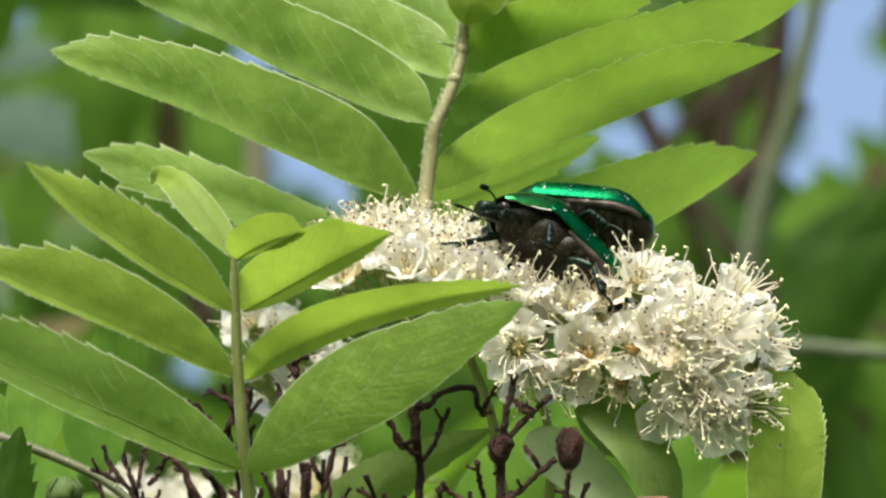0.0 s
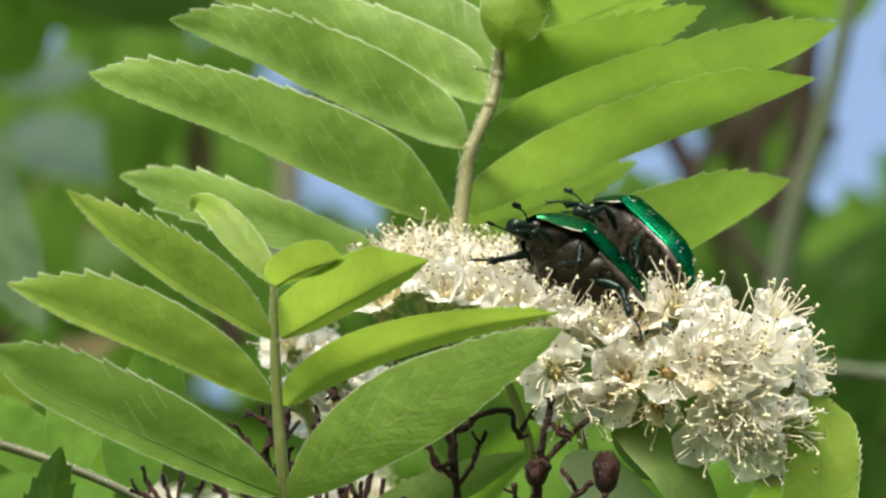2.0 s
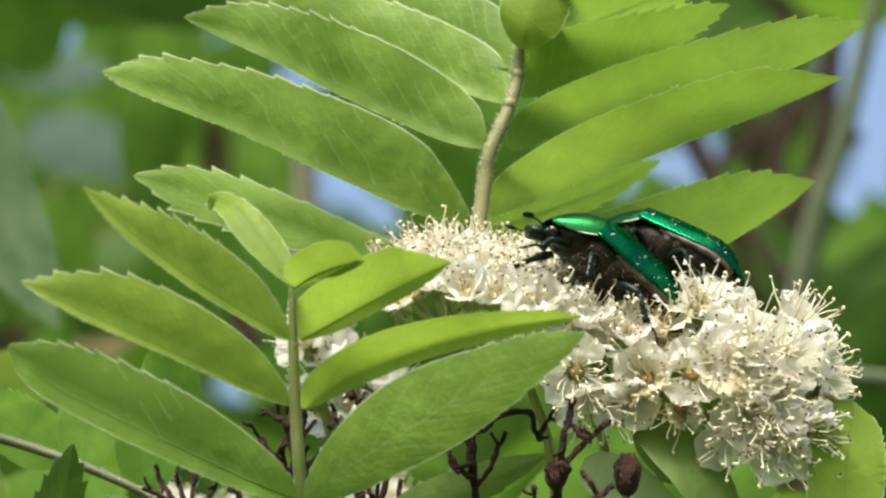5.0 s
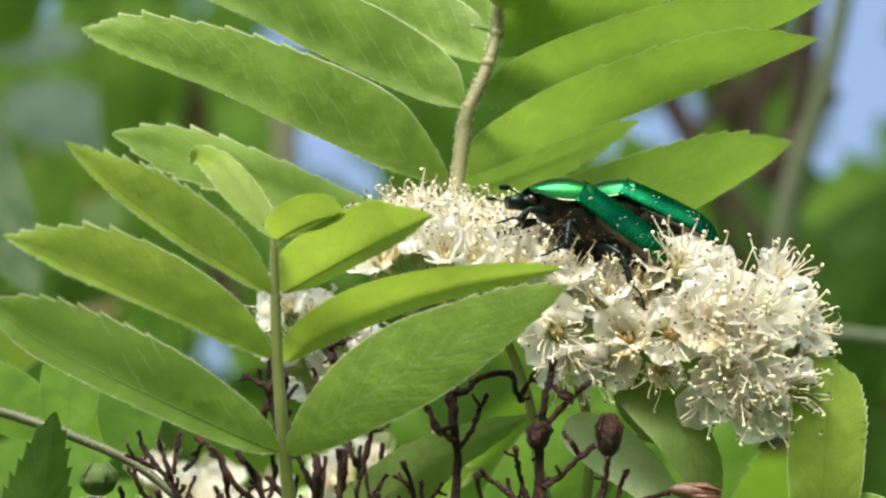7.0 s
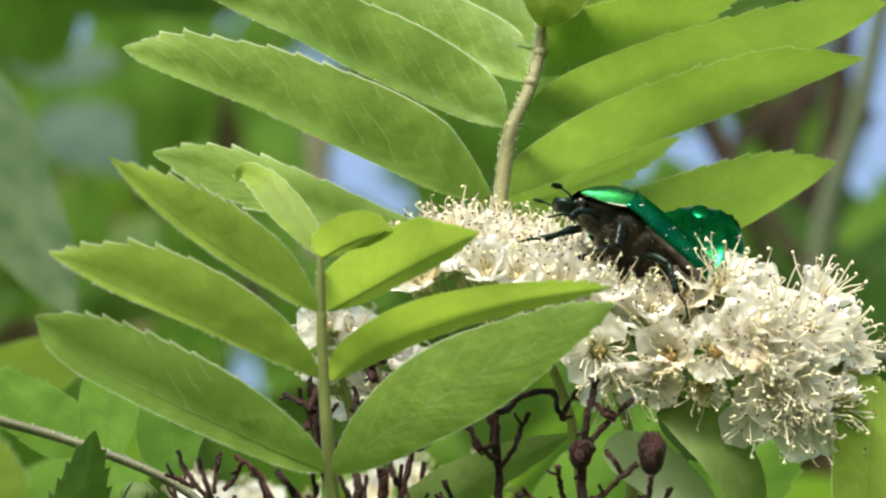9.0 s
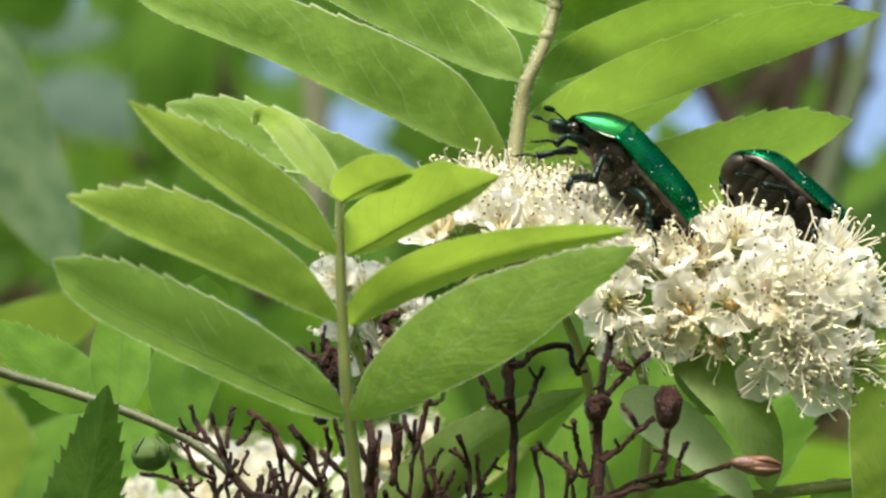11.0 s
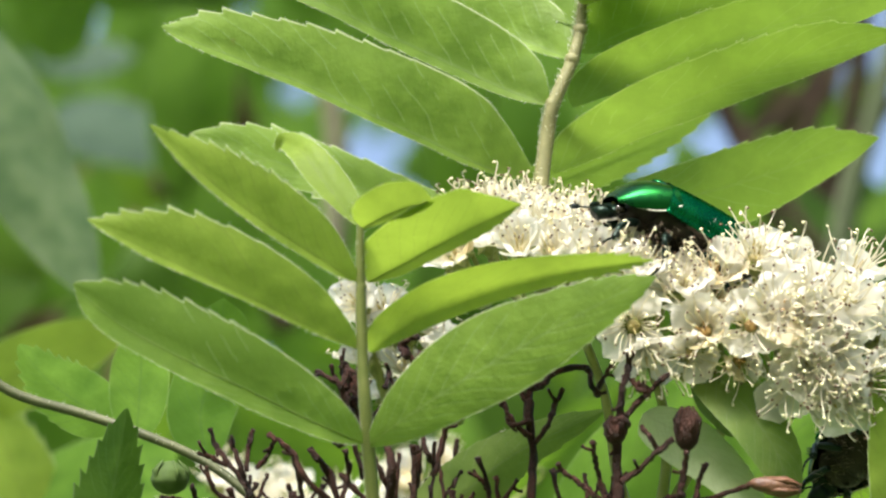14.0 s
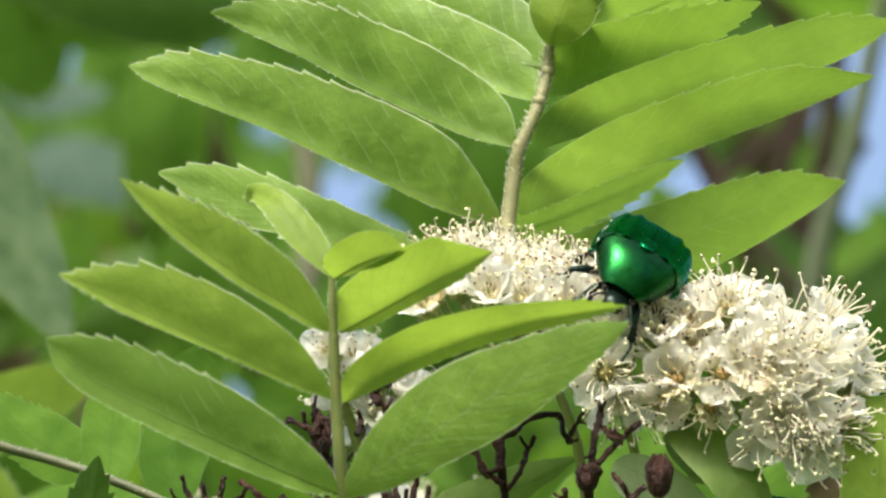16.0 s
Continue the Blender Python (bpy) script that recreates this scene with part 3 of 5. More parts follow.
# ---- the leaf in front of the blossom ----
def leaf_front():
    leaf = thing("rowan_leaf", at(490, 700, -28), "young light green rowan leaf in front of the blossom", "leaf")
    spine = [(550, 1180, -24), (520, 960, -26), (508, 850, -27), (498, 740, -28), (491, 640, -28), (487, 525, -28), (485, 430, -28), (486, 385, -28)]
    stalk(leaf, "leaf_stalk", spine, [0.76, 0.7, 0.56, 0.2], STALK, 48, label="slender pale green leaf stalk")
    hairs(leaf, spine[:-1], 0.45, 160, 0.28, 4)
    for u, v in ((492, 648), (488, 528)):
        bm = bmesh.new()
        ball(bm, Matrix.Translation(at(u, v, -28)) @ Matrix.Diagonal((0.56 * MM, 0.54 * MM, 0.62 * MM, 1)), 12, 8)
        part("node", bm, STALK, leaf)
    Y, T = LEAF_YOUNG, LEAF_TOP
    # left side, lowest first
    leaflet(leaf, [(494, 802, -28), (420, 772, -31), (300, 716, -34), (180, 660, -36), (60, 596, -37), (-18, 530, -38)], (1.6, 2.6, 3.7, 5.0, 5.6, 5.4, 4.5, 2.5), (0.4, 0.8, 1.2, 1.6, 1.7, 1.7, 1.7, 1.3), 0, -28, T, rib_back=-0.02, seed=21, curl=36, low_curl=-10, low_tooth=0.0, fringe=220)
    leaflet(leaf, [(486, 638, -28), (400, 600, -31), (280, 545, -34), (150, 487, -36), (60, 444, -37), (6, 418, -37)], (1.4, 2.6, 4.2, 5.5, 5.8, 4.7, 2.5, 0.9), (0.15, 0.3, 0.45, 0.5, 0.6, 0.75, 0.5, 0.25), 0, -36, Y, seed=22, curl=34, low_curl=0, teeth=12, tooth=0.55, low_tooth=0.0, fringe=220)
    leaflet(leaf, [(485, 522, -28), (420, 482, -30), (310, 414, -33), (210, 338, -35), (112, 249, -36)], (0.9, 1.6, 2.7, 4.25, 4.7, 4.2, 2.9, 1.1), (0.2, 0.45, 0.7, 0.8, 0.8, 0.8, 0.75, 0.45), 0, -34, Y, seed=23, curl=32, low_curl=0, teeth=16, tooth=0.5, low_tooth=0.0, fringe=220)
    leaflet(leaf, [(485, 425, -28), (455, 390, -27), (415, 335, -25), (385, 295, -23), (352, 274, -20), (336, 290, -18)], (0.8, 1.3, 2.0, 2.3, 2.0, 1.5, 1.0, 0.5), (0.15, 0.35, 0.7, 1.35, 1.5, 1.2, 0.8, 0.5), 2, -26, Y, seed=24, curl=40, low_curl=0, teeth=9, tooth=0.15, fringe=80)
    # right side
    leaflet(leaf, [(490, 426, -29), (525, 405, -31), (568, 388, -32), (615, 378, -33)], (1.2, 1.8, 2.4, 2.9, 3.1, 3.0, 2.6, 1.9), (0.15, 0.3, 0.5, 0.7, 0.8, 0.85, 0.75, 0.4), -40, 20, Y, rib_back=0.0, seed=25, teeth=0, fringe=50)
    leaflet(leaf, [(500, 520, -23), (564, 485, -26), (640, 443, -29), (710, 408, -29), (766, 380, -30)], (1.5, 2.5, 3.8, 4.5, 4.6, 4.2, 3.0, 1.4), (0.3, 0.6, 1.0, 1.15, 1.2, 1.15, 0.8, 0.35), -40, 10, Y, rib_back=0.0, seed=26, rib=0.06, teeth=12, tooth=0.12, fringe=90)
    leaflet(leaf, [(506, 642, -23), (560, 600, -27), (680, 545, -32), (820, 505, -34), (930, 486, -35), (998, 476, -36)], (0.9, 1.6, 2.5, 3.2, 2.75, 1.9, 1.2, 0.5), (0.4, 0.8, 1.15, 1.3, 1.2, 1.05, 0.6, 0.25), -42, 10, Y, seed=27, rib=0.05, curl=8, teeth=16, tooth=0.4, first=0.55, fringe=90)
    leaflet(leaf, [(504, 806, -28), (570, 755, -31), (680, 682, -34), (800, 612, -36), (920, 545, -37), (1004, 504, -38)], (1.2, 2.0, 3.4, 5.0, 5.15, 3.9, 2.35, 1.05), (0.8, 1.6, 2.6, 3.55, 4.1, 3.4, 2.1, 1.1), 8, -6, T, rib=0.05, rib_back=0.03, seed=28, curl=14, teeth=14, tooth=0.25, first=0.5, fringe=120)
    return leaf


upper_leaf, gust_leaflet = leaf_above()
front_leaf = leaf_front()


# ---- blossom ----
def petal_mesh(seed):
    """A round cupped petal, 4.4 mm long, along +x, its face up."""
    rng, bm = random.Random(seed), bmesh.new()
    length, width = 4.0 * rng.uniform(0.88, 1.12), 2.3 * rng.uniform(0.9, 1.12)
    nx, ny, grid, bow = 9, 8, [], rng.uniform(-1.2, 1.0)
    ph = rng.uniform(0, 6)
    for i in range(nx + 1):
        s = i / nx
        w = width * min(1.0, (0.12 + 1.05 * math.sin(math.pi * min(s * 0.93 + 0.03, 1)) ** 0.62))
        row = []
        for j in range(ny + 1):
            q = 2 * j / ny - 1
            x = length * s - 0.55 * q * q * s * s
            z = (0.75 + 0.5 * bow) * s * s + 0.6 * q * q * math.sin(math.pi * s) + 0.32 * math.sin(5 * q + ph) * s * s + 0.16 * math.sin(9 * s + ph) + 0.12 * math.sin(11 * q + 2 * ph) * s ** 3
            row.append(bm.verts.new(Vector((x, w * q, z)) * MM))
        grid.append(row)
    for i in range(nx):
        for j in range(ny):
            bm.faces.new((grid[i][j], grid[i + 1][j], grid[i + 1][j + 1], grid[i][j + 1]))
    return bm


def mesh_of(name, bm, *materials):
    me = bpy.data.meshes.new(name)
    bm.to_mesh(me)
    bm.free()
    me.shade_smooth()
    for m in materials:
        me.materials.append(m)
    return me


def stamens_mesh(seed, count, spread, old):
    """Stamens round the heart of a flower: curved filaments with anthers."""
    rng, bm = random.Random(seed), bmesh.new()
    for k in range(count):
        w = 2 * math.pi * (k + rng.uniform(-0.4, 0.4)) / count
        lean = radians(rng.uniform(8, spread))
        out = Vector((math.cos(w), math.sin(w), 0))
        ln = rng.uniform(3.0, 5.2)
        p0 = out * 0.9
        p1 = p0 + (out * math.sin(lean) * 0.55 + Vector((0, 0, 1)) * math.cos(lean) * 0.55) * ln
        p2 = p0 + (out * math.sin(lean) + Vector((0, 0, 1)) * math.cos(lean)) * ln + Vector((rng.uniform(-0.9, 0.9), rng.uniform(-0.9, 0.9), rng.uniform(-0.3, 0.3)))
        p3 = p2 + (-out * rng.uniform(0, 0.6) + Vector((rng.uniform(-0.4, 0.4), rng.uniform(-0.4, 0.4), 0.2)))
        line = [q * MM for q in smooth_line([p0, p1, p2, p3], 7)]
        tube(bm, line, [0.085 * MM, 0.075 * MM, 0.06 * MM], 5)
        n0 = len(bm.faces)
        dark = rng.random() < old
        r = 0.15 if dark else 0.175
        ball(bm, Matrix.Translation(p3 * MM) @ Matrix.Diagonal((r * MM, r * 1.25 * MM, r * 0.9 * MM, 1)), 7, 5)
        bm.faces.ensure_lookup_table()
        for f in bm.faces[n0:]:
            f.material_index = 2 if dark else 1
    return mesh_of("stamen_tuft", bm, FILAMENT, ANTHER, ANTHER_OLD)


def heart_mesh(material):
    bm = bmesh.new()
    ball(bm, Matrix.Translation((0, 0, -0.1 * MM)) @ Matrix.Diagonal((0.7 * MM, 0.7 * MM, 0.45 * MM, 1)), 12, 8)
    for k in range(3):
        w = 2.1 * k
        p = Vector((math.cos(w) * 0.3, math.sin(w) * 0.3, 0.3))
        tube(bm, [p * MM, (p + Vector((math.cos(w) * 0.3, math.sin(w) * 0.3, 1.7))) * MM], [0.14 * MM, 0.1 * MM], 5)
    return mesh_of("heart", bm, material)


def calyx_mesh():
    bm = bmesh.new()
    tube(bm, [Vector((0, 0, z)) * MM for z in (-2.4, -1.8, -1.0, -0.3)], [0.35 * MM, 0.75 * MM, 1.2 * MM, 1.25 * MM], 9)
    for k in range(5):
        w = 2 * math.pi * (k + 0.5) / 5
        o = Vector((math.cos(w), math.sin(w), 0))
        tube(bm, [(o * 1.0 + Vector((0, 0, -0.5))) * MM, (o * 2.3 + Vector((0, 0, -0.7))) * MM], [0.55 * MM, 0.1 * MM], 5)
    return mesh_of("calyx", bm, PEDICEL)


PETALS = [mesh_of("petal", petal_mesh(40 + k), PETAL) for k in range(12)]
PETALS_OLD = [mesh_of("petal", petal_mesh(90 + k), PETAL_OLD) for k in range(4)]
STAMENS_WIDE = [stamens_mesh(60 + k, 22, 62, 0.6) for k in range(4)]
STAMENS_TALL = [stamens_mesh(70 + k, 23, 46, 0.6) for k in range(4)]
HEARTS = [heart_mesh(HEART), heart_mesh(HEART_OLD)]
CALYX = calyx_mesh()
FORKS = [at(760, 520, 8), at(880, 560, 6), at(1010, 640, 4), at(1140, 680, 2), at(1250, 700, 0), at(1330, 700, -1)]


def flower(parent, where, axis, turn, size, open_, tall, old, rng):
    """One flower: an Empty would do for its place, but the calyx carries its petals, stamens and heart."""
    q = Vector(axis).normalized().to_track_quat("Z", "Y").to_matrix().to_4x4()
    m = Matrix.Translation(where - origin(parent)) @ q @ Matrix.Rotation(turn, 4, "Z") @ Matrix.Scale(size, 4)
    ob = share("flower", CALYX, parent, m)
    for k in range(5):
        if rng.random() < (0.2 if tall else 0.08):
            continue
        pm = Matrix.Rotation(2 * math.pi * k / 5 + rng.uniform(-0.12, 0.12), 4, "Z") @ Matrix.Translation((1.0 * MM, 0, -0.1 * MM)) @ Matrix.Rotation(-radians(open_ + rng.uniform(-22, 22)), 4, "Y")
        share("petal", rng.choice(PETALS_OLD if rng.random() < (0.3 if old else 0.02) else PETALS), ob, pm)
    share("stamen_tuft", rng.choice(STAMENS_TALL if tall else STAMENS_WIDE), ob, Matrix.Identity(4))
    share("heart", HEARTS[1 if old else 0], ob, Matrix.Identity(4))
    foot = where - Vector(axis).normalized() * 2.3 * size * MM
    fork = min(FORKS, key=lambda f: (f - foot).length)
    bend = foot - Vector(axis).normalized() * (fork - foot).length * 0.35
    bm = bmesh.new()
    tube(bm, [p for p in smooth_line([foot, bend, fork], 8)], [0.34 * MM, 0.28 * MM, 0.34 * MM], 6)
    part("pedicel", bm, PEDICEL, parent)
    return ob


def flower_cluster():
    rng = random.Random(7)
    head = thing("flower_cluster", at(1010, 900, 4), "broad domed cluster of creamy white rowan blossom with long stamens", "flower cluster")
    # main stalks of the cluster
    for a, b in ((FORKS[0], FORKS[1]), (FORKS[1], FORKS[2]), (FORKS[2], FORKS[3]), (FORKS[3], FORKS[4]), (FORKS[4], FORKS[5])):
        bm = bmesh.new()
        tube(bm, smooth_line([a, (a + b) / 2 + Vector((0, 0, -1.2 * MM)), b], 8), [0.4 * MM, 0.48 * MM, 0.4 * MM], 8)
        part("branch", bm, PEDICEL, head)
    for f, low in ((FORKS[2], at(1040, 860, 6)), (FORKS[1], at(960, 860, 8)), (FORKS[4], at(1110, 800, 5))):
        bm = bmesh.new()
        tube(bm, smooth_line([f, (f + low) / 2 + Vector((1 * MM, 0, 0)), low, at(1010, 990, 8)], 12), [0.45 * MM, 0.55 * MM, 0.65 * MM], 8)
        part("branch", bm, PEDICEL, head)
    # flowers that stand out: place, the way they face, size, petals' spread
    for u, v, d, ax, ay, az, size, spread, old in (
        (1200, 470, -6, 0.0, -0.6, 0.8, 1.0, 30, 0), (1300, 540, -9, 0.2, -0.8, 0.5, 1.05, 22, 0), (1325, 620, -10, 0.1, -0.95, 0.1, 1.1, 18, 0),
        (1190, 590, -11, -0.1, -0.95, 0.2, 0.95, 40, 1), (1315, 665, -11, 0.3, -0.85, -0.1, 1.1, 20, 0), (985, 590, -10, 0.05, -0.9, -0.1, 1.0, 20, 0),
        (1010, 640, -9, 0.2, -0.7, -0.6, 0.95, 25, 0), (1370, 500, -3, 0.5, -0.2, 0.85, 0.95, 30, 0), (1410, 575, -5, 0.85, -0.35, 0.3, 1.0, 30, 0),
        (1420, 630, -4, 0.9, -0.4, -0.1, 0.85, 40, 0), (1375, 695, -9, 0.5, -0.8, -0.25, 1.0, 25, 0), (1110, 600, -10, -0.3, -0.9, 0.3, 0.95, 35, 1),
        (1060, 530, -7, -0.2, -0.7, 0.7, 1.0, 35, 0), (1130, 500, -6, -0.1, -0.6, 0.8, 0.95, 35, 1), (1250, 500, -6, 0.1, -0.5, 0.85, 1.0, 30, 0),
        (1170, 650, -10, 0.0, -0.9, -0.3, 0.8, 55, 1), (1080, 640, -9, 0.1, -0.9, -0.2, 0.85, 45, 0), (1350, 560, -9, 0.5, -0.75, 0.45, 1.0, 25, 0),
        (940, 540, -6, -0.3, -0.8, 0.5, 0.95, 30, 0), (1240, 560, -11, 0.1, -0.95, 0.2, 1.0, 25, 1), (1285, 590, -11, 0.2, -0.9, 0.3, 0.95, 22, 0), (1280, 655, -11, 0.0, -0.8, -0.3, 0.95, 30, 0), (1390, 690, -9, 0.6, -0.75, -0.15, 0.95, 30, 0), (1330, 716, -10, 0.3, -0.9, -0.25, 1.0, 30, 0), (1265, 690, -10, -0.1, -0.9, -0.3, 1.0, 40, 0)):
        flower(head, at(u, v, d), (ax, ay, az), rng.uniform(0, 6), size, spread, False, old, rng)
    # the tall dense part beneath the beetles and the leaf in front
    spots, tries = [], 0
    while len(spots) < 46 and tries < 4000:
        tries += 1
        u, d = rng.uniform(650, 1130), rng.uniform(-9, 20)
        top = 360 + 0.25 * max(0, u - 800) + 0.5 * max(0, 720 - u) + 0.0016 * max(0, u - 980) ** 2
        v = top + 30 + (9 - d) * 3.4 + rng.uniform(-8, 8) if d < 9 else top + 30 + rng.uniform(-6, 12)
        if all((u - a) ** 2 + (v - b) ** 2 + ((d - c) * 14) ** 2 > 58 ** 2 for a, b, c in spots):
            spots.append((u, v, d))
    for u, v, d in spots:
        lean = (u - 880) / 520
        flower(head, at(u, v, d), (lean + rng.uniform(-0.25, 0.25), -0.05 - max(0, 9 - d) * 0.045, 1.0), rng.uniform(0, 6), rng.uniform(0.82, 1.0), rng.uniform(25, 60), True, rng.random() < 0.3, rng)
    # the far side of the cluster
    for k in range(16):
        u = rng.uniform(1080, 1420)
        flower(head, at(u, 520 + 0.25 * (u - 1150) + rng.uniform(-10, 40), rng.uniform(3, 16)), ((u - 1200) / 300, 0.4, 0.8), rng.uniform(0, 6), 0.9, 35, False, 0, rng)
    return head


blossom = flower_cluster()


def back_cluster(label, foot, spots, seed):
    rng = random.Random(seed)
    head = thing("flower_cluster", at(*foot), label, "flower cluster")
    bm = bmesh.new()
    tube(bm, smooth_line([at(*foot), at(foot[0], foot[1] - 30, foot[2]), at(*spots[0])], 8), [0.7 * MM, 0.5 * MM], 8)
    part("branch", bm, PEDICEL, head)
    FORKS[:] = [at(foot[0], foot[1] - 30, foot[2])]
    for u, v, d in spots:
        flower(head, at(u, v, d), (rng.uniform(-0.5, 0.5), rng.uniform(-0.9, 0.1), rng.uniform(0.2, 1.0)), rng.uniform(0, 6), rng.uniform(0.75, 0.95), rng.uniform(20, 50), False, 0, rng)
    return head


back_cluster("smaller tuft of white rowan flowers behind the leaf", (560, 760, 26), [(505, 545, 22), (550, 560, 24), (600, 590, 24), (640, 620, 24), (590, 660, 25), (520, 640, 24), (660, 670, 26), (700, 700, 26), (560, 700, 28)], 31)
back_cluster("cream white blossom out of focus low behind the twigs", (300, 1090, 110), [(170, 930, 110), (230, 960, 115), (290, 935, 110), (345, 960, 112), (395, 925, 108), (450, 960, 112), (130, 980, 118), (260, 1000, 110), (360, 1000, 110), (430, 1010, 115), (520, 980, 112), (200, 1010, 112)], 32)


back_cluster("cream white blossom out of focus below the twigs", (520, 1090, 120), [(270, 850, 120), (330, 880, 118), (390, 860, 122), (300, 920, 120), (600, 850, 120), (660, 820, 122), (720, 860, 118), (640, 900, 120), (560, 890, 120), (700, 920, 120), (420, 920, 120), (480, 890, 121), (770, 820, 121)], 33)


def low_blossom(label, left, right, count, seed):
    """A far cluster below the twigs, filled row by row."""
    rng = random.Random(seed)
    spots = [(left + (right - left) * (k + rng.random()) / count, 936 + 95 * ((k * 0.618) % 1.0), rng.uniform(190, 230)) for k in range(count)]
    return back_cluster(label, ((left + right) / 2, 1090, 215), spots, seed)


low_blossom("bright cream blossom out of focus behind the dead twigs", 60, 480, 26, 35)
low_blossom("pale blossom out of focus behind the forked stalks", 480, 800, 18, 36)


# ---- dead twigs below the blossom ----
def twig_part(parent, points, r0, r1, seed, d=0.0, name="twig", material=None, spurs=1):
    """A knobbly dry twig along points of the plan."""
    rng, bm = random.Random(seed), bmesh.new()
    pts = [at(u - 88, v + 93, d + rng.uniform(-1.2, 1.2)) for u, v in points]
    line = smooth_line(pts, max(8, 5 * len(pts)))
    line = [p + Vector((rng.uniform(-1, 1), rng.uniform(-1, 1), rng.uniform(-1, 1))) * 0.1 * MM for p in line]
    radii = [(r0 + (r1 - r0) * i / 11) * rng.uniform(0.42, 0.74) * MM for i in range(12)]
    radii[-1] *= 1.25
    tube(bm, line, radii, 8, 0.12, rng)
    for _ in range(spurs):
        k = rng.randrange(2, len(line) - 2)
        w = rng.uniform(0, 6.28)
        out = Vector((math.cos(w), rng.uniform(-0.6, 0.2), math.sin(w))).normalized()
        tube(bm, [line[k], line[k] + out * rng.uniform(0.7, 1.2) * MM, line[k] + (out * 1.5 + Vector((0, 0, 0.3))) * rng.uniform(0.7, 1.0) * MM], [0.24 * MM, 0.16 * MM, 0.2 * MM], 6, 0.15, rng)
    return part(name, bm, material or TWIG, parent)


def dead_cluster(label, foot, twigs, d):
    ob = thing("dead_twig", at(foot[0] - 88, foot[1] + 93, d), label, "twig", "old fruit stalks")
    for k, (r0, r1, pts) in enumerate(twigs):
        twig_part(ob, pts, r0, r1, foot[0] + k, d)
    return ob


dead_cluster("dark brown dead fruit stalk forking below the blossom", (895, 960), [
    (0.95, 0.75, [(893, 985), (890, 900), (893, 800), (898, 720), (890, 640), (893, 590)]),
    (0.6, 0.4, [(895, 690), (865, 665), (845, 630), (832, 608)]), (0.55, 0.4, [(893, 660), (860, 668), (852, 655)]),
    (0.6, 0.4, [(900, 700), (925, 665), (938, 630), (950, 605)]), (0.7, 0.5, [(893, 600), (915, 598), (930, 580), (975, 568), (995, 572), (1000, 598), (1012, 615)]),
    (0.5, 0.35, [(1008, 612), (1025, 580), (1042, 552)]), (0.55, 0.45, [(890, 640), (880, 610), (893, 585)]),
    (0.6, 0.4, [(890, 880), (860, 860), (820, 850), (775, 830)])], 1)
dead_cluster("dark brown forked dead stalk with dry knobs", (1030, 960), [
    (1.0, 0.8, [(1030, 985), (1035, 890), (1045, 800), (1042, 720), (1040, 660)]),
    (0.85, 0.6, [(1046, 670), (1052, 610), (1062, 575), (1068, 545)]), (0.65, 0.45, [(1058, 655), (1085, 625), (1108, 605), (1120, 592), (1134, 582)]),
    (0.6, 0.45, [(1068, 590), (1085, 610), (1098, 612)]), (0.9, 0.7, [(1042, 690), (1030, 670), (1050, 660), (1062, 672)]),
    (0.6, 0.45, [(1025, 800), (1010, 760), (1003, 720), (1000, 698)]), (0.6, 0.4, [(1005, 795), (975, 770), (950, 752), (940, 738)]),
    (0.7, 0.5, [(1030, 850), (1075, 825), (1130, 800), (1160, 795)]), (0.65, 0.45, [(1050, 770), (1085, 745), (1110, 720), (1140, 695)]),
    (0.5, 0.4, [(1115, 715), (1100, 690), (1085, 672)]), (0.55, 0.4, [(1180, 800), (1185, 770), (1200, 738)]),
    (0.6, 0.45, [(1150, 800), (1158, 760), (1165, 715)]), (0.65, 0.5, [(1040, 850), (1100, 822), (1180, 806), (1250, 785), (1282, 775)]),
    (0.7, 0.5, [(1010, 880), (985, 865), (930, 860), (905, 880)])], -13)
dead_cluster("reddish brown dead fruit stalks in a loose bunch", (560, 960), [
    (0.85, 0.7, [(655, 985), (652, 890), (645, 820), (650, 740), (640, 690), (642, 655)]), (0.55, 0.4, [(645, 780), (622, 730), (612, 700)]),
    (0.8, 0.6, [(610, 985), (590, 870), (560, 810), (540, 750), (520, 725), (505, 705)]), (0.6, 0.45, [(560, 800), (575, 750), (568, 710)]),
    (0.7, 0.55, [(555, 810), (500, 760), (480, 720), (455, 695), (435, 682)]), (0.6, 0.45, [(500, 835), (490, 770), (480, 720)]),
    (0.75, 0.55, [(500, 840), (440, 825), (405, 790), (385, 740), (370, 690)]), (0.55, 0.4, [(405, 790), (375, 745), (345, 705), (332, 670)]),
    (0.5, 0.4, [(395, 745), (400, 700), (408, 672)]), (0.5, 0.4, [(415, 740), (435, 715), (445, 690)]),
    (0.6, 0.45, [(470, 832), (400, 850), (340, 835), (310, 800), (300, 770)]), (0.5, 0.4, [(320, 810), (285, 795), (245, 790)]),
    (0.5, 0.4, [(375, 800), (340, 780), (325, 735)]), (0.55, 0.4, [(360, 735), (335, 722), (312, 712)]), (0.6, 0.5, [(335, 820), (330, 795)]),
    (0.65, 0.5, [(640, 830), (610, 800), (580, 775), (560, 750)]), (0.7, 0.5, [(685, 810), (690, 760), (688, 700)]), (0.65, 0.45, [(725, 755), (738, 700), (750, 660)]),
    (0.6, 0.45, [(728, 745), (712, 715), (705, 690)])], 2)
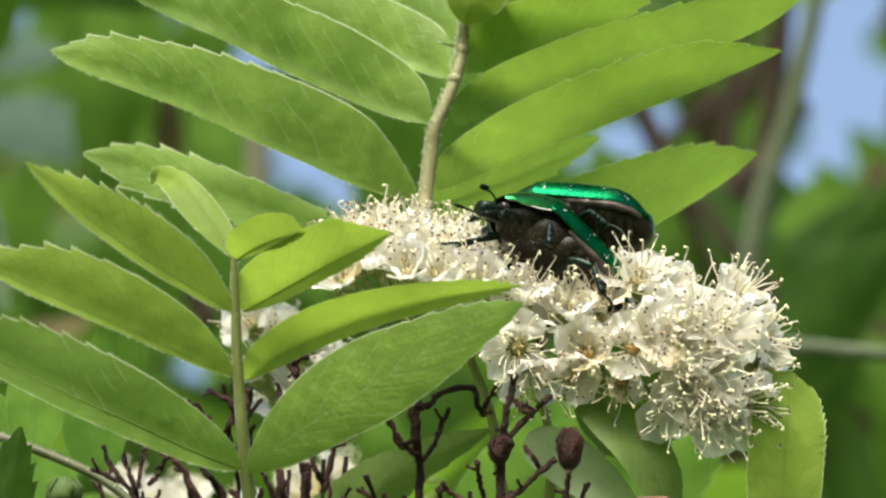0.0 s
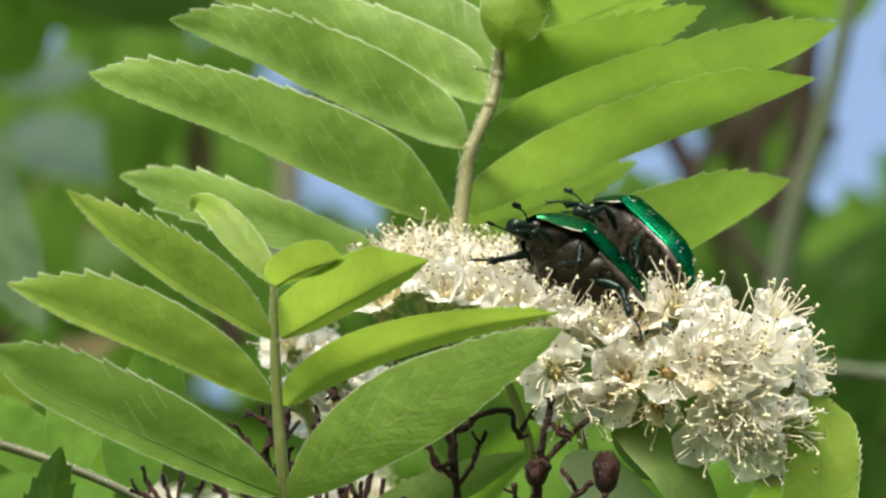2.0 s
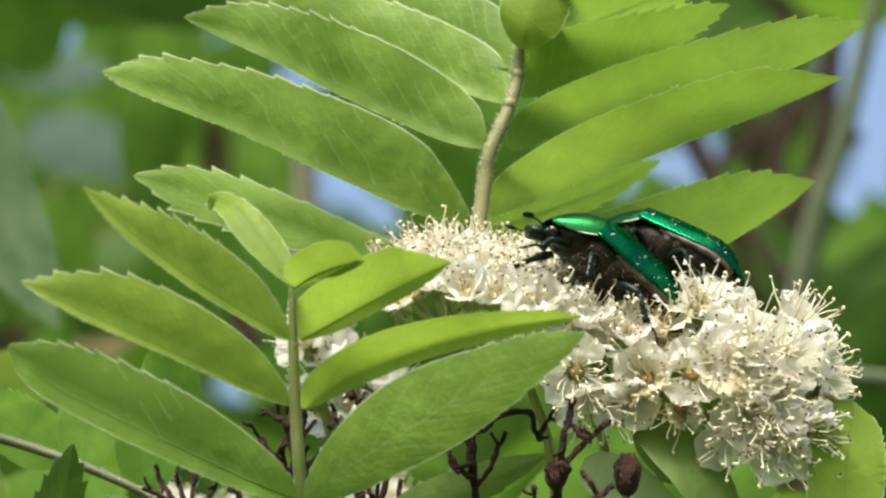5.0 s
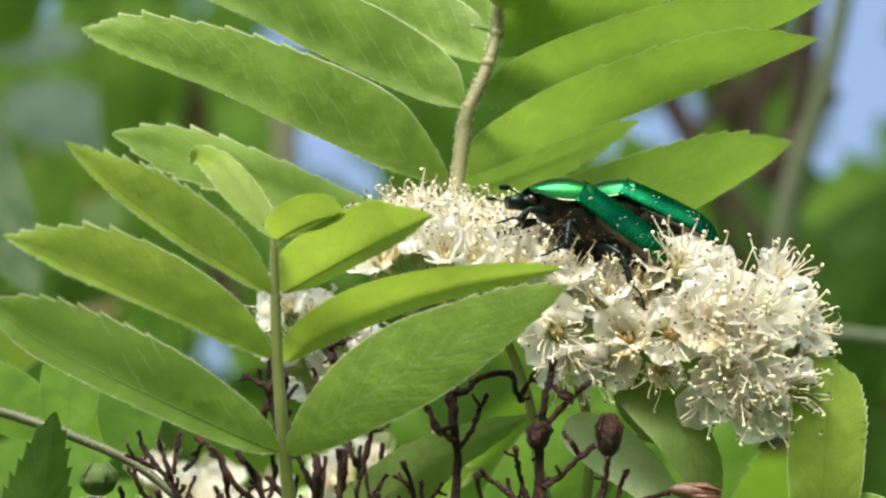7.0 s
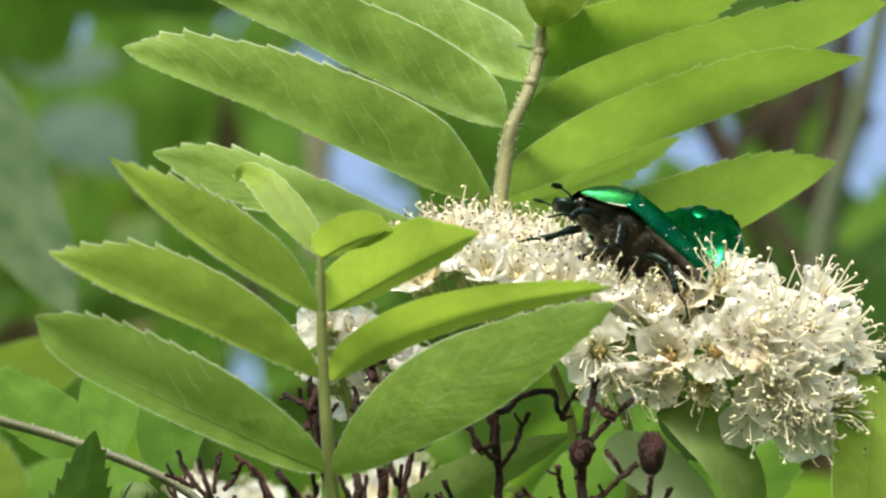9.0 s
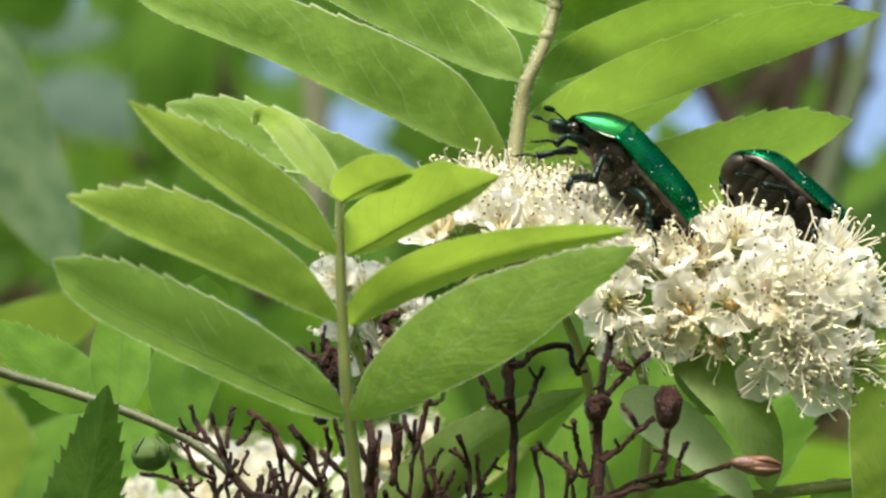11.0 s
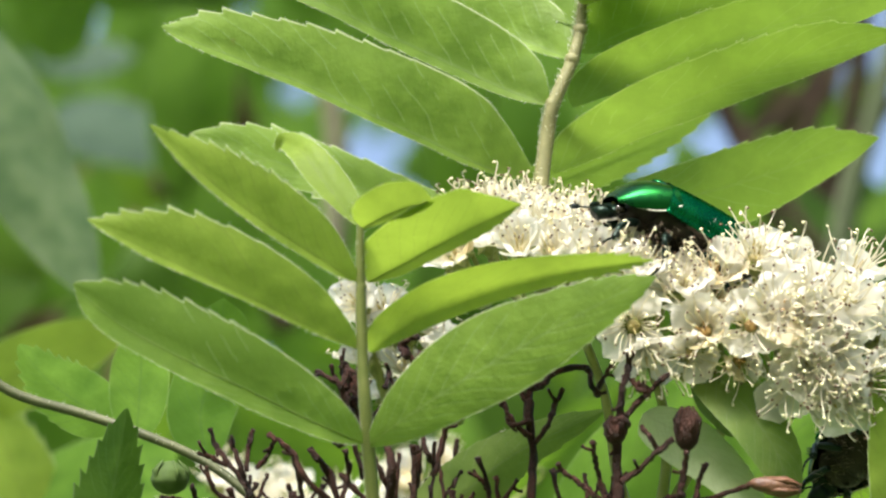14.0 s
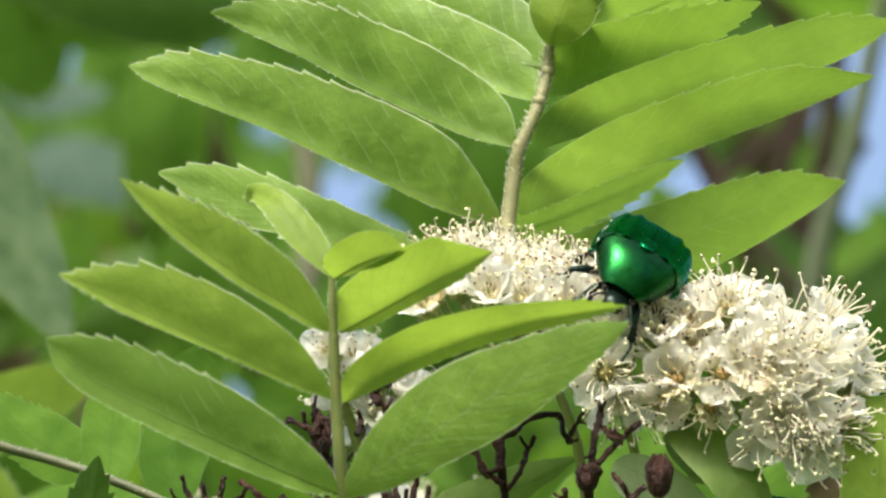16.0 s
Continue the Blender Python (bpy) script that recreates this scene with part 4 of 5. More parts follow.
dead_cluster("thin dark brown dead stalks behind the leaf in front", (730, 960), [
    (0.7, 0.5, [(700, 985), (705, 880), (690, 800), (700, 740), (695, 700)]), (0.6, 0.45, [(760, 985), (745, 900), (740, 820), (760, 740), (765, 690)]),
    (0.55, 0.4, [(742, 830), (720, 790), (712, 760)]), (0.6, 0.45, [(800, 985), (790, 890), (775, 830), (760, 800)]), (0.5, 0.4, [(782, 850), (805, 800), (812, 770)]),
    (0.6, 0.45, [(540, 985), (520, 900), (505, 840), (480, 800), (470, 770)]), (0.5, 0.4, [(505, 845), (525, 800), (530, 770)]), (0.55, 0.4, [(560, 985), (575, 900), (600, 850), (612, 815)]),
    (0.5, 0.4, [(660, 985), (668, 900), (680, 860), (672, 820)]), (0.5, 0.4, [(850, 985), (845, 900), (838, 850), (842, 800)])], 10)
dead_cluster("dry black fruit remains behind the pale green leaf stalk", (600, 640), [
    (0.55, 0.45, [(600, 760), (565, 610), (545, 585), (520, 572)]), (0.6, 0.5, [(560, 600), (575, 570), (568, 555)]), (0.55, 0.4, [(700, 640), (690, 560), (672, 520), (690, 508)]),
    (0.7, 0.6, [(680, 545), (668, 530), (680, 515), (700, 512)]), (0.5, 0.4, [(640, 600), (648, 575), (642, 560)])], 5)


def brush(label, left, right, low, high, count, d, seed):
    """A loose brush of thin dead stalks that rise and fork."""
    rng = random.Random(seed)
    ob = thing("dead_twig", at((left + right) / 2 - 88, low + 93, d), label, "twig", "old fruit stalks")
    for k in range(count):
        u = left + (right - left) * (k + rng.uniform(0, 0.9)) / count
        top = high + rng.uniform(0, 0.45) * (low - high)
        lean, pts = rng.uniform(-50, 50), []
        for j in range(5):
            q = j / 4
            pts.append((u + lean * (q - 0.3) + rng.uniform(-9, 9), low + (top - low) * q))
        r = rng.uniform(0.45, 0.7)
        twig_part(ob, pts, r, r * 0.7, seed * 50 + k, d + rng.uniform(-3, 3), spurs=1)
        for j in (1, 2, 3):
            if rng.random() < 0.75:
                a, b = pts[j]
                side = rng.choice((-1, 1))
                twig_part(ob, [(a, b), (a + side * rng.uniform(12, 22), b - rng.uniform(12, 26)), (a + side * rng.uniform(22, 40), b - rng.uniform(36, 64))], r * 0.8, r * 0.6, seed * 70 + k * 4 + j, d, spurs=1)
    return ob


brush("thin brittle dead fruit stalks behind the leaf in front", 590, 870, 975, 690, 9, 6, 81)
brush("thin reddish dead fruit stalks in a brush", 370, 560, 975, 720, 7, 7, 82)
brush("short dark dead stalks beside the forked stalk", 900, 1030, 975, 740, 4, -4, 83)
brush("crumpled dark fruit remains behind the leaf stalk", 545, 600, 700, 560, 4, 8, 84)


def dry_bud(label, u, v, d, r, height, material, tilt=0.0, name="dry_bud"):
    """A withered bud: an egg of overlapping scales."""
    c = at(u - 88, v + 93, d)
    ob = thing(name, c, label, "bud")
    rng, bm = random.Random(int(u)), bmesh.new()
    ball(bm, Matrix.Identity(4), 16, 14)
    for w in bm.verts:
        p = w.co.copy()
        k = 1 + 0.1 * noise.noise(p * 2.2 + Vector((u, 0, 0))) - 0.22 * max(0, p.z) ** 2 + 0.05 * rng.uniform(-1, 1)
        w.co = Vector((p.x * k * r, p.y * k * r, p.z * height)) * MM
    bmesh.ops.rotate(bm, verts=bm.verts, cent=(0, 0, 0), matrix=Matrix.Rotation(radians(tilt), 3, "Y"))
    part("bud", bm, material, ob, local=True)
    turn = Matrix.Rotation(radians(tilt), 3, "Y")
    for k in range(5):
        bm = bmesh.new()
        w = 1.3 * k
        o = Vector((math.cos(w), math.sin(w), 0))
        tube(bm, [turn @ ((o * r * 0.85 + Vector((0, 0, -0.3 * height))) * MM), turn @ ((o * r * 1.0 + Vector((0, 0, 0.4 * height))) * MM), turn @ ((o * 0.45 * r + Vector((0, 0, 1.02 * height))) * MM)], [0.16 * MM, 0.3 * MM, 0.1 * MM], 6, 0.1, rng)
        part("bud_scale", bm, material, ob, local=True)
    return ob


dry_bud("dark dried egg-shaped bud on a dead twig", 1165, 678, -13, 1.35, 2.3, TWIG)
dry_bud("rusty brown dried bud at a twig's end", 1318, 778, -13, 0.95, 2.7, TWIG_TIP, 96)
dry_bud("green rolled leaf bud beside the dead twigs", 262, 756, 6, 2.0, 1.8, BERRY)
dry_bud("knobbly dark dried bud on a forked stalk", 1040, 680, -13, 1.2, 1.5, TWIG)


# ---- leaves round the blossom ----
def lone_leaf(label, mid, up_w, low_w, up_turn, low_turn, material, shift=True, **more):
    pts = [(u - 88, v + 93, d) if shift else (u, v, d) for u, v, d in mid]
    ob = thing("rowan_leaflet", at(*pts[0]), label, "leaf", "leaflets round the blossom")
    leaflet(ob, pts, up_w, low_w, up_turn, low_turn, material, **more)
    return ob


lone_leaf("dull green twisted leaflet with a pale midrib", [(1190, 556, -4), (1236, 604, -9), (1290, 668, -11), (1330, 740, -11), (1345, 830, -10)], 3.7, 3.3, 36, -26, LEAF_DULL, seed=41, twist=0, teeth=16, tooth=0.12, base_pow=0.25, tip_pow=0.5)
lone_leaf("shaded folded half of the twisted leaflet", [(1188, 566, -2), (1205, 600, -6), (1232, 640, -9), (1262, 690, -11)], 1.6, 2.6, -20, 30, LEAF_DULL, seed=56, teeth=0, base_pow=0.4, tip_pow=0.5)
lone_leaf("upright fresh green leaflet with a toothed tip", [(1448, 1000, -11), (1456, 880, -11), (1462, 780, -10), (1468, 700, -8), (1472, 632, -5)], 4.5, 4.7, -26, 24, LEAF_YOUNG, False, seed=42, teeth=20, tooth=0.3, base_pow=0.3, tip_pow=0.3)
lone_leaf("pale grey-green leaflet seen from its underside", [(1090, 650, -2), (1165, 692, -5), (1245, 760, -7), (1320, 850, -8)], 2.6, 3.4, 24, -20, LEAF_PALE, seed=43, teeth=10, tooth=0.1)
lone_leaf("mid-green leaflet standing below the blossom", [(640, 970, 9), (700, 870, 9), (790, 775, 9), (880, 710, 9), (1030, 640, 9)], 3.9, 3.6, 10, 20, LEAF_DULL, seed=44, teeth=14, tooth=0.15)
lone_leaf("pale green leaflet rising at the bottom of the spray", [(300, 1010, -20), (400, 940, -21), (480, 895, -22), (600, 882, -22)], 3.4, 3.4, 20, 20, LEAF_PALE, seed=45, teeth=14, tooth=0.15)
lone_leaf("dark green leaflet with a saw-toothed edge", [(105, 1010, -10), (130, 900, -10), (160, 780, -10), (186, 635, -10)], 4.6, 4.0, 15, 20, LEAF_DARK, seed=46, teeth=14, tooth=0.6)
lone_leaf("rounded green leaflet behind the side stem", [(205, 690, 20), (210, 630, 22), (215, 560, 24), (218, 500, 25)], 3.4, 3.2, -8, -8, LEAF_FAR, seed=47, teeth=0, base_pow=0.5, tip_pow=0.45)
lone_leaf("green leaflet in the shade of the leaf in front", [(330, 720, 18), (318, 640, 20), (350, 540, 22), (360, 440, 22)], 4.0, 4.0, 10, 15, LEAF_FAR, seed=48, teeth=0, base_pow=0.5, tip_pow=0.5)
lone_leaf("yellow-green leaflet at the end of a side stem", [(170, 650, 26), (110, 625, 28), (50, 580, 30), (0, 520, 32)], 3.8, 3.4, 10, 10, LEAF_FAR, seed=49, teeth=12)
lone_leaf("blurred green leaflet in the lower corner", [(60, 920, 150), (30, 820, 150), (-10, 700, 150), (-60, 590, 150)], 7, 7, 40, -30, LEAF_YOUNG, seed=50)
lone_leaf("broad green leaflet behind the dead twigs", [(960, 900, 54), (1060, 760, 56), (1180, 640, 58), (1280, 590, 60)], 6.0, 6.0, 12, 12, LEAF_FAR, seed=51)
lone_leaf("bright leaflet behind the twisted leaf", [(1150, 900, 58), (1240, 800, 60), (1340, 700, 62), (1460, 590, 64)], 7.4, 7.0, 15, 0, LEAF_FAR, seed=52)
lone_leaf("yellow-green leaflet under the dead twigs", [(1060, 900, 16), (1130, 850, 16), (1200, 830, 16), (1280, 850, 16)], 2.4, 2.4, 12, 12, LEAF_TOP, seed=53)
lone_leaf("light green leaflet behind the upper leaf", [(800, 345, 40), (880, 320, 42), (990, 278, 44), (1130, 215, 46)], 3.6, 3.0, -34, 32, LEAF_TOP, False, seed=55)


lone_leaf("sunlit yellow-green leaf out of focus below", [(-40, 900, 150), (80, 800, 150), (190, 740, 150), (290, 700, 150)], 9, 9, 40, -35, LEAF_FAR, seed=57, teeth=0)
lone_leaf("sunlit yellow-green leaf out of focus below", [(90, 980, 160), (220, 880, 160), (340, 820, 160), (440, 790, 160)], 8, 8, 40, -35, LEAF_FAR, seed=58, teeth=0)
lone_leaf("sunlit yellow-green leaf out of focus beside the leaf in front", [(-170, 720, 150), (-80, 655, 150), (30, 605, 150), (120, 570, 150)], 5, 5, -20, 20, LEAF_YOUNG, False, seed=63, teeth=0)
lone_leaf("pale sunlit leaf out of focus below", [(480, 960, 160), (600, 880, 160), (700, 820, 160), (820, 790, 160)], 8, 8, 40, -35, LEAF_PALE, seed=59, teeth=0)


def side_stem(label, mid, radii, leaves, material=None):
    ob = thing("side_stem", at(*mid[0]), label, "stem")
    stalk(ob, "stem", mid, radii, material or SIDE_STALK, 30)
    hairs(ob, mid, radii[0] * 0.85, 150, 0.4, 9)
    for row in leaves:
        leaflet(ob, *row[:6], **row[6])
    return ob


side_stem("thin green side stem crossing behind the dead twigs", [(-160, 660, 12), (-88, 703, 12), (20, 735, 12), (117, 768, 11), (220, 812, 10), (290, 860, 9), (360, 930, 8)], [0.58, 0.54, 0.48], [])
side_stem("pale hairy leaf stalk with leaflets hanging below it", [(1000, 990, -6), (1042, 965, -6), (1180, 935, -6), (1330, 912, -7), (1480, 900, -8), (1640, 895, -8)], [0.8, 0.7, 0.55],
    [([(1480, 905, -8), (1540, 930, -9), (1600, 960, -10), (1680, 1000, -10)], 3.4, 3.4, 15, 15, LEAF_TOP, {"seed": 61}),
     ([(1330, 915, -7), (1400, 960, -8), (1470, 1000, -9), (1540, 1050, -10)], 3.4, 3.4, 15, 15, LEAF_TOP, {"seed": 62})], STALK)


# ---- foliage behind ----
def far_leaf(label, mid, up_w, low_w, material=None, seed=0, turns=(10, 12)):
    ob = thing("background_leaf", at(*mid[0]), label, "leaf", "leaves of the tree behind")
    bm, _, _ = blade([at(*p) for p in mid], up_w, low_w, *turns, steps=26, cells=3, teeth=0, seed=seed)
    part("leaf_blade", bm, material or LEAF_FAR, ob)
    return ob


def far_branch(label, mid, r0, r1, material=None):
    ob = thing("branch", at(*mid[0]), label, "branch")
    bm = bmesh.new()
    tube(bm, smooth_line([at(*p) for p in mid], 30), [r0 * MM, r1 * MM], 10)
    part("limb", bm, material or BARK, ob)
    return ob


far_leaf("large grey-green leaf out of focus", [(-240, 0, 250), (-150, 120, 250), (-70, 255, 250), (5, 400, 250), (70, 530, 250)], 10, 9, LEAF_GLAUCOUS, 1, (45, -20))
far_leaf("blue-green leaf out of focus, tinted in place of a sky gap", [(0, 185, 800), (110, 200, 800), (190, 225, 800), (290, 255, 800)], 9, 9, LEAF_BLUE, 2, (35, -25))
far_leaf("blue-green leaf out of focus, tinted in place of a sky gap", [(-40, 40, 850), (60, 70, 850), (160, 70, 850)], 7, 7, LEAF_BLUE, 3, (35, -25))
far_leaf("withered tan leaf out of focus", [(40, 300, 900), (130, 320, 900), (220, 360, 900)], 8, 8, LEAF_TAN, 4, (30, -20))
far_leaf("withered tan leaf out of focus", [(230, 420, 950), (290, 360, 950), (330, 290, 950)], 8, 8, LEAF_TAN, 5, (30, -20))
far_leaf("withered tan leaf out of focus", [(60, 560, 800), (140, 540, 800), (220, 560, 800)], 7, 7, LEAF_TAN, 6, (30, -20))
far_leaf("dark withered leaf out of focus", [(1400, 470, 720), (1480, 420, 720), (1570, 380, 720)], 8, 8, LEAF_BROWN, 7, (10, 10))
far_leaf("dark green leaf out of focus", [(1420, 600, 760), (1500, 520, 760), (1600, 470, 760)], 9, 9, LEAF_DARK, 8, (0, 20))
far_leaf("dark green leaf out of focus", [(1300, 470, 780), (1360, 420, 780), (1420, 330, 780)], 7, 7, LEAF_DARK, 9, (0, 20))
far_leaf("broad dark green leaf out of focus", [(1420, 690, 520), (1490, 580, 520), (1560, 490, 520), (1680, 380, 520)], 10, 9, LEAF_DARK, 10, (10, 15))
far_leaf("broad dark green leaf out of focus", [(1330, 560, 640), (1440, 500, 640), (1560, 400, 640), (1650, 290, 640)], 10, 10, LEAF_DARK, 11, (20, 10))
far_branch("brown branch out of focus", [(1060, -100, 620), (1150, 100, 620), (1200, 205, 620), (1270, 340, 620), (1340, 520, 620), (1400, 760, 620)], 2.0, 2.7)
far_branch("dark brown branch out of focus", [(1440, -60, 760), (1430, 100, 760), (1410, 200, 760), (1390, 320, 760), (1370, 480, 760), (1360, 800, 760)], 2.2, 2.9)
far_branch("thin dark twig out of focus", [(1380, 480, 700), (1480, 430, 700), (1568, 380, 700), (1700, 300, 700)], 1.6, 1.0)
far_branch("grey-green mossy stem out of focus", [(1520, -120, 560), (1480, 60, 560), (1445, 200, 560), (1400, 340, 560), (1370, 520, 560)], 1.6, 2.6, BARK_GREEN)
far_branch("pale green stem out of focus", [(1300, 620, 300), (1420, 592, 300), (1560, 600, 300), (1760, 620, 300)], 1.4, 1.1, BARK_GREEN)
far_branch("reddish brown limb out of focus", [(180, 300, 700), (230, 320, 700), (300, 375, 700), (360, 450, 700), (420, 560, 700)], 2.0, 2.6)
far_branch("dark brown twig out of focus", [(1200, 240, 660), (1290, 190, 660), (1350, 110, 660), (1380, -40, 660)], 1.5, 1.2)
far_branch("dark brown twig out of focus", [(1480, 160, 640), (1420, 240, 640), (1330, 330, 640), (1290, 420, 640), (1270, 560, 640)], 1.8, 2.2)
far_branch("dark forked twig out of focus", [(1410, 60, 690), (1350, 170, 690), (1340, 260, 690), (1385, 380, 690), (1420, 520, 690)], 1.6, 2.4)
far_branch("dark brown branch out of focus", [(1290, 330, 600), (1330, 400, 600), (1395, 470, 600), (1440, 560, 600)], 1.3, 1.7)
far_branch("pale brown stem out of focus", [(490, 120, 650), (505, 260, 650), (500, 420, 650)], 2.4, 2.6, BARK_PALE)


GAPS = [(80, 75, 26, 14), (1520, 100, 75, 190), (1125, 225, 95, 60), (610, 318, 60, 26), (480, 90, 50, 16), (390, 610, 30, 16)]


def foliage_spot(rng, near, far, wide):
    """A place and a midrib for a leaf of the crown behind, or nothing where the sky shows through."""
    d = rng.uniform(near, far)
    u, v = rng.uniform(-wide, 1568 + wide), rng.uniform(-wide, 882 + wide)
    half = 24.0 * REACH / (REACH + d) / 0.06
    if any(((u - a) / (w + half * 0.7)) ** 2 + ((v - b) / (h + half * 0.6)) ** 2 < 1 for a, b, w, h in GAPS):
        return None
    ang = rng.choice((rng.uniform(60, 120), rng.uniform(-40, 220)))
    ln = rng.uniform(0.7, 1.25) * half
    du, dv = math.cos(radians(ang)) * ln, -math.sin(radians(ang)) * ln
    return [(u - du, v - dv, d), (u + rng.uniform(-8, 8), v + rng.uniform(-8, 8), d - 5), (u + du, v + dv, d)]


def foliage_wall():
    """The leafy crown behind, with gaps where the sky shows."""
    rng, made = random.Random(21), 0
    while made < 240:
        mid = foliage_spot(rng, 560, 1300, 160)
        if mid:
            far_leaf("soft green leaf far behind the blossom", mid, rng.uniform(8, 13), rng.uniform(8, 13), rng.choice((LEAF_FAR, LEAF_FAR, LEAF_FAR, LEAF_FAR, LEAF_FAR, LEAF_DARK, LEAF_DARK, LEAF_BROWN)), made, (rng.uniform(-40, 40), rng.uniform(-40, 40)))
            made += 1
    crown = bmesh.new()
    uvs = crown.loops.layers.uv.new("UVMap")
    made = 0
    while made < 900:
        mid = foliage_spot(rng, 1400, 3200, 260)
        if not mid:
            continue
        made += 1
        bm, _, _ = blade([at(*p) for p in mid], rng.uniform(9, 16), rng.uniform(9, 16), rng.uniform(-40, 40), rng.uniform(-40, 40), steps=10, cells=2, teeth=0, seed=made)
        me = bpy.data.meshes.new("crown_leaf")
        bm.to_mesh(me)
        bm.free()
        crown.from_mesh(me)
        bpy.data.meshes.remove(me)
    ob = part("foliage", crown, LEAF_FAR, None, local=True)
    tagged(ob, "dense green tree crown far behind the blossom", "foliage", kind="stuff")


foliage_wall()


def surrounding_screen():
    """Unseen leaf ring behind and beside the lens, added to dim reflections and sidelight."""
    rng = np.random.default_rng(4)
    count = 5200
    turn = np.radians(rng.uniform(32, 328, count))
    far = rng.uniform(3.2, 4.6, count)
    high = rng.uniform(0.0, 5.2, count) * (0.75 + 0.25 * np.sin(turn * 5))
    mid = np.stack([np.sin(turn) * far, np.cos(turn) * far - 0.6, high], -1)
    a = rng.normal(size=(count, 3))
    a /= np.linalg.norm(a, axis=1, keepdims=True)
    b = np.cross(a, rng.normal(size=(count, 3)))
    b /= np.linalg.norm(b, axis=1, keepdims=True)
    size = rng.uniform(0.1, 0.2, (count, 1))
    rim = [mid + a * size, mid + (a * 0.1 + b * 0.45) * size, mid - a * size, mid + (a * 0.1 - b * 0.45) * size]
    verts = np.stack(rim, 1).reshape(-1, 3)
    me = bpy.data.meshes.new("surrounding_foliage")
    me.from_pydata([tuple(v) for v in verts.tolist()], [], [(4 * k, 4 * k + 1, 4 * k + 2, 4 * k + 3) for k in range(count)])
    me.materials.append(LEAF_FAR)
    tagged(new("surrounding_foliage", me), "unseen ring of leaves added to darken reflections and side light", "foliage", kind="stuff")


surrounding_screen()


# ---- beetles ----
def dome(bm, stations, across=9, side=1, flat=0.8, ribs=()):
    """Half a shell: stations of x, half width, top height, edge height; from the midline to one side. ribs: raised lines along it."""
    grid = []
    for x, w, top, edge in stations:
        row = []
        for j in range(across + 1):
            q = j / across
            row.append(bm.verts.new(Vector((x, side * w * math.sin(q * math.pi / 2) ** 0.9, edge + (top - edge) * max(0.0, math.cos(q * math.pi / 2)) ** flat + sum(h * math.exp(-(((q - c) / 0.07) ** 2)) * min(1.0, w / 4) for c, h in ribs))) * MM))
        grid.append(row)
    for a, b in zip(grid, grid[1:]):
        for j in range(across):
            f = (a[j], b[j], b[j + 1], a[j + 1])
            bm.faces.new(f if side < 0 else f[::-1])
    return bm


def stations(n, x0, x1, width, top, edge):
    return [(x0 + (x1 - x0) * k / n, width(k / n), top(k / n), edge(k / n)) for k in range(n + 1)]


def egg(bm, sx, sy, sz, where, bend=None, u=16, v=12):
    m = Matrix.Translation(Vector(where) * MM) @ (bend or Matrix.Identity(4)) @ Matrix.Diagonal((sx * MM, sy * MM, sz * MM, 1))
    ball(bm, m, u, v)


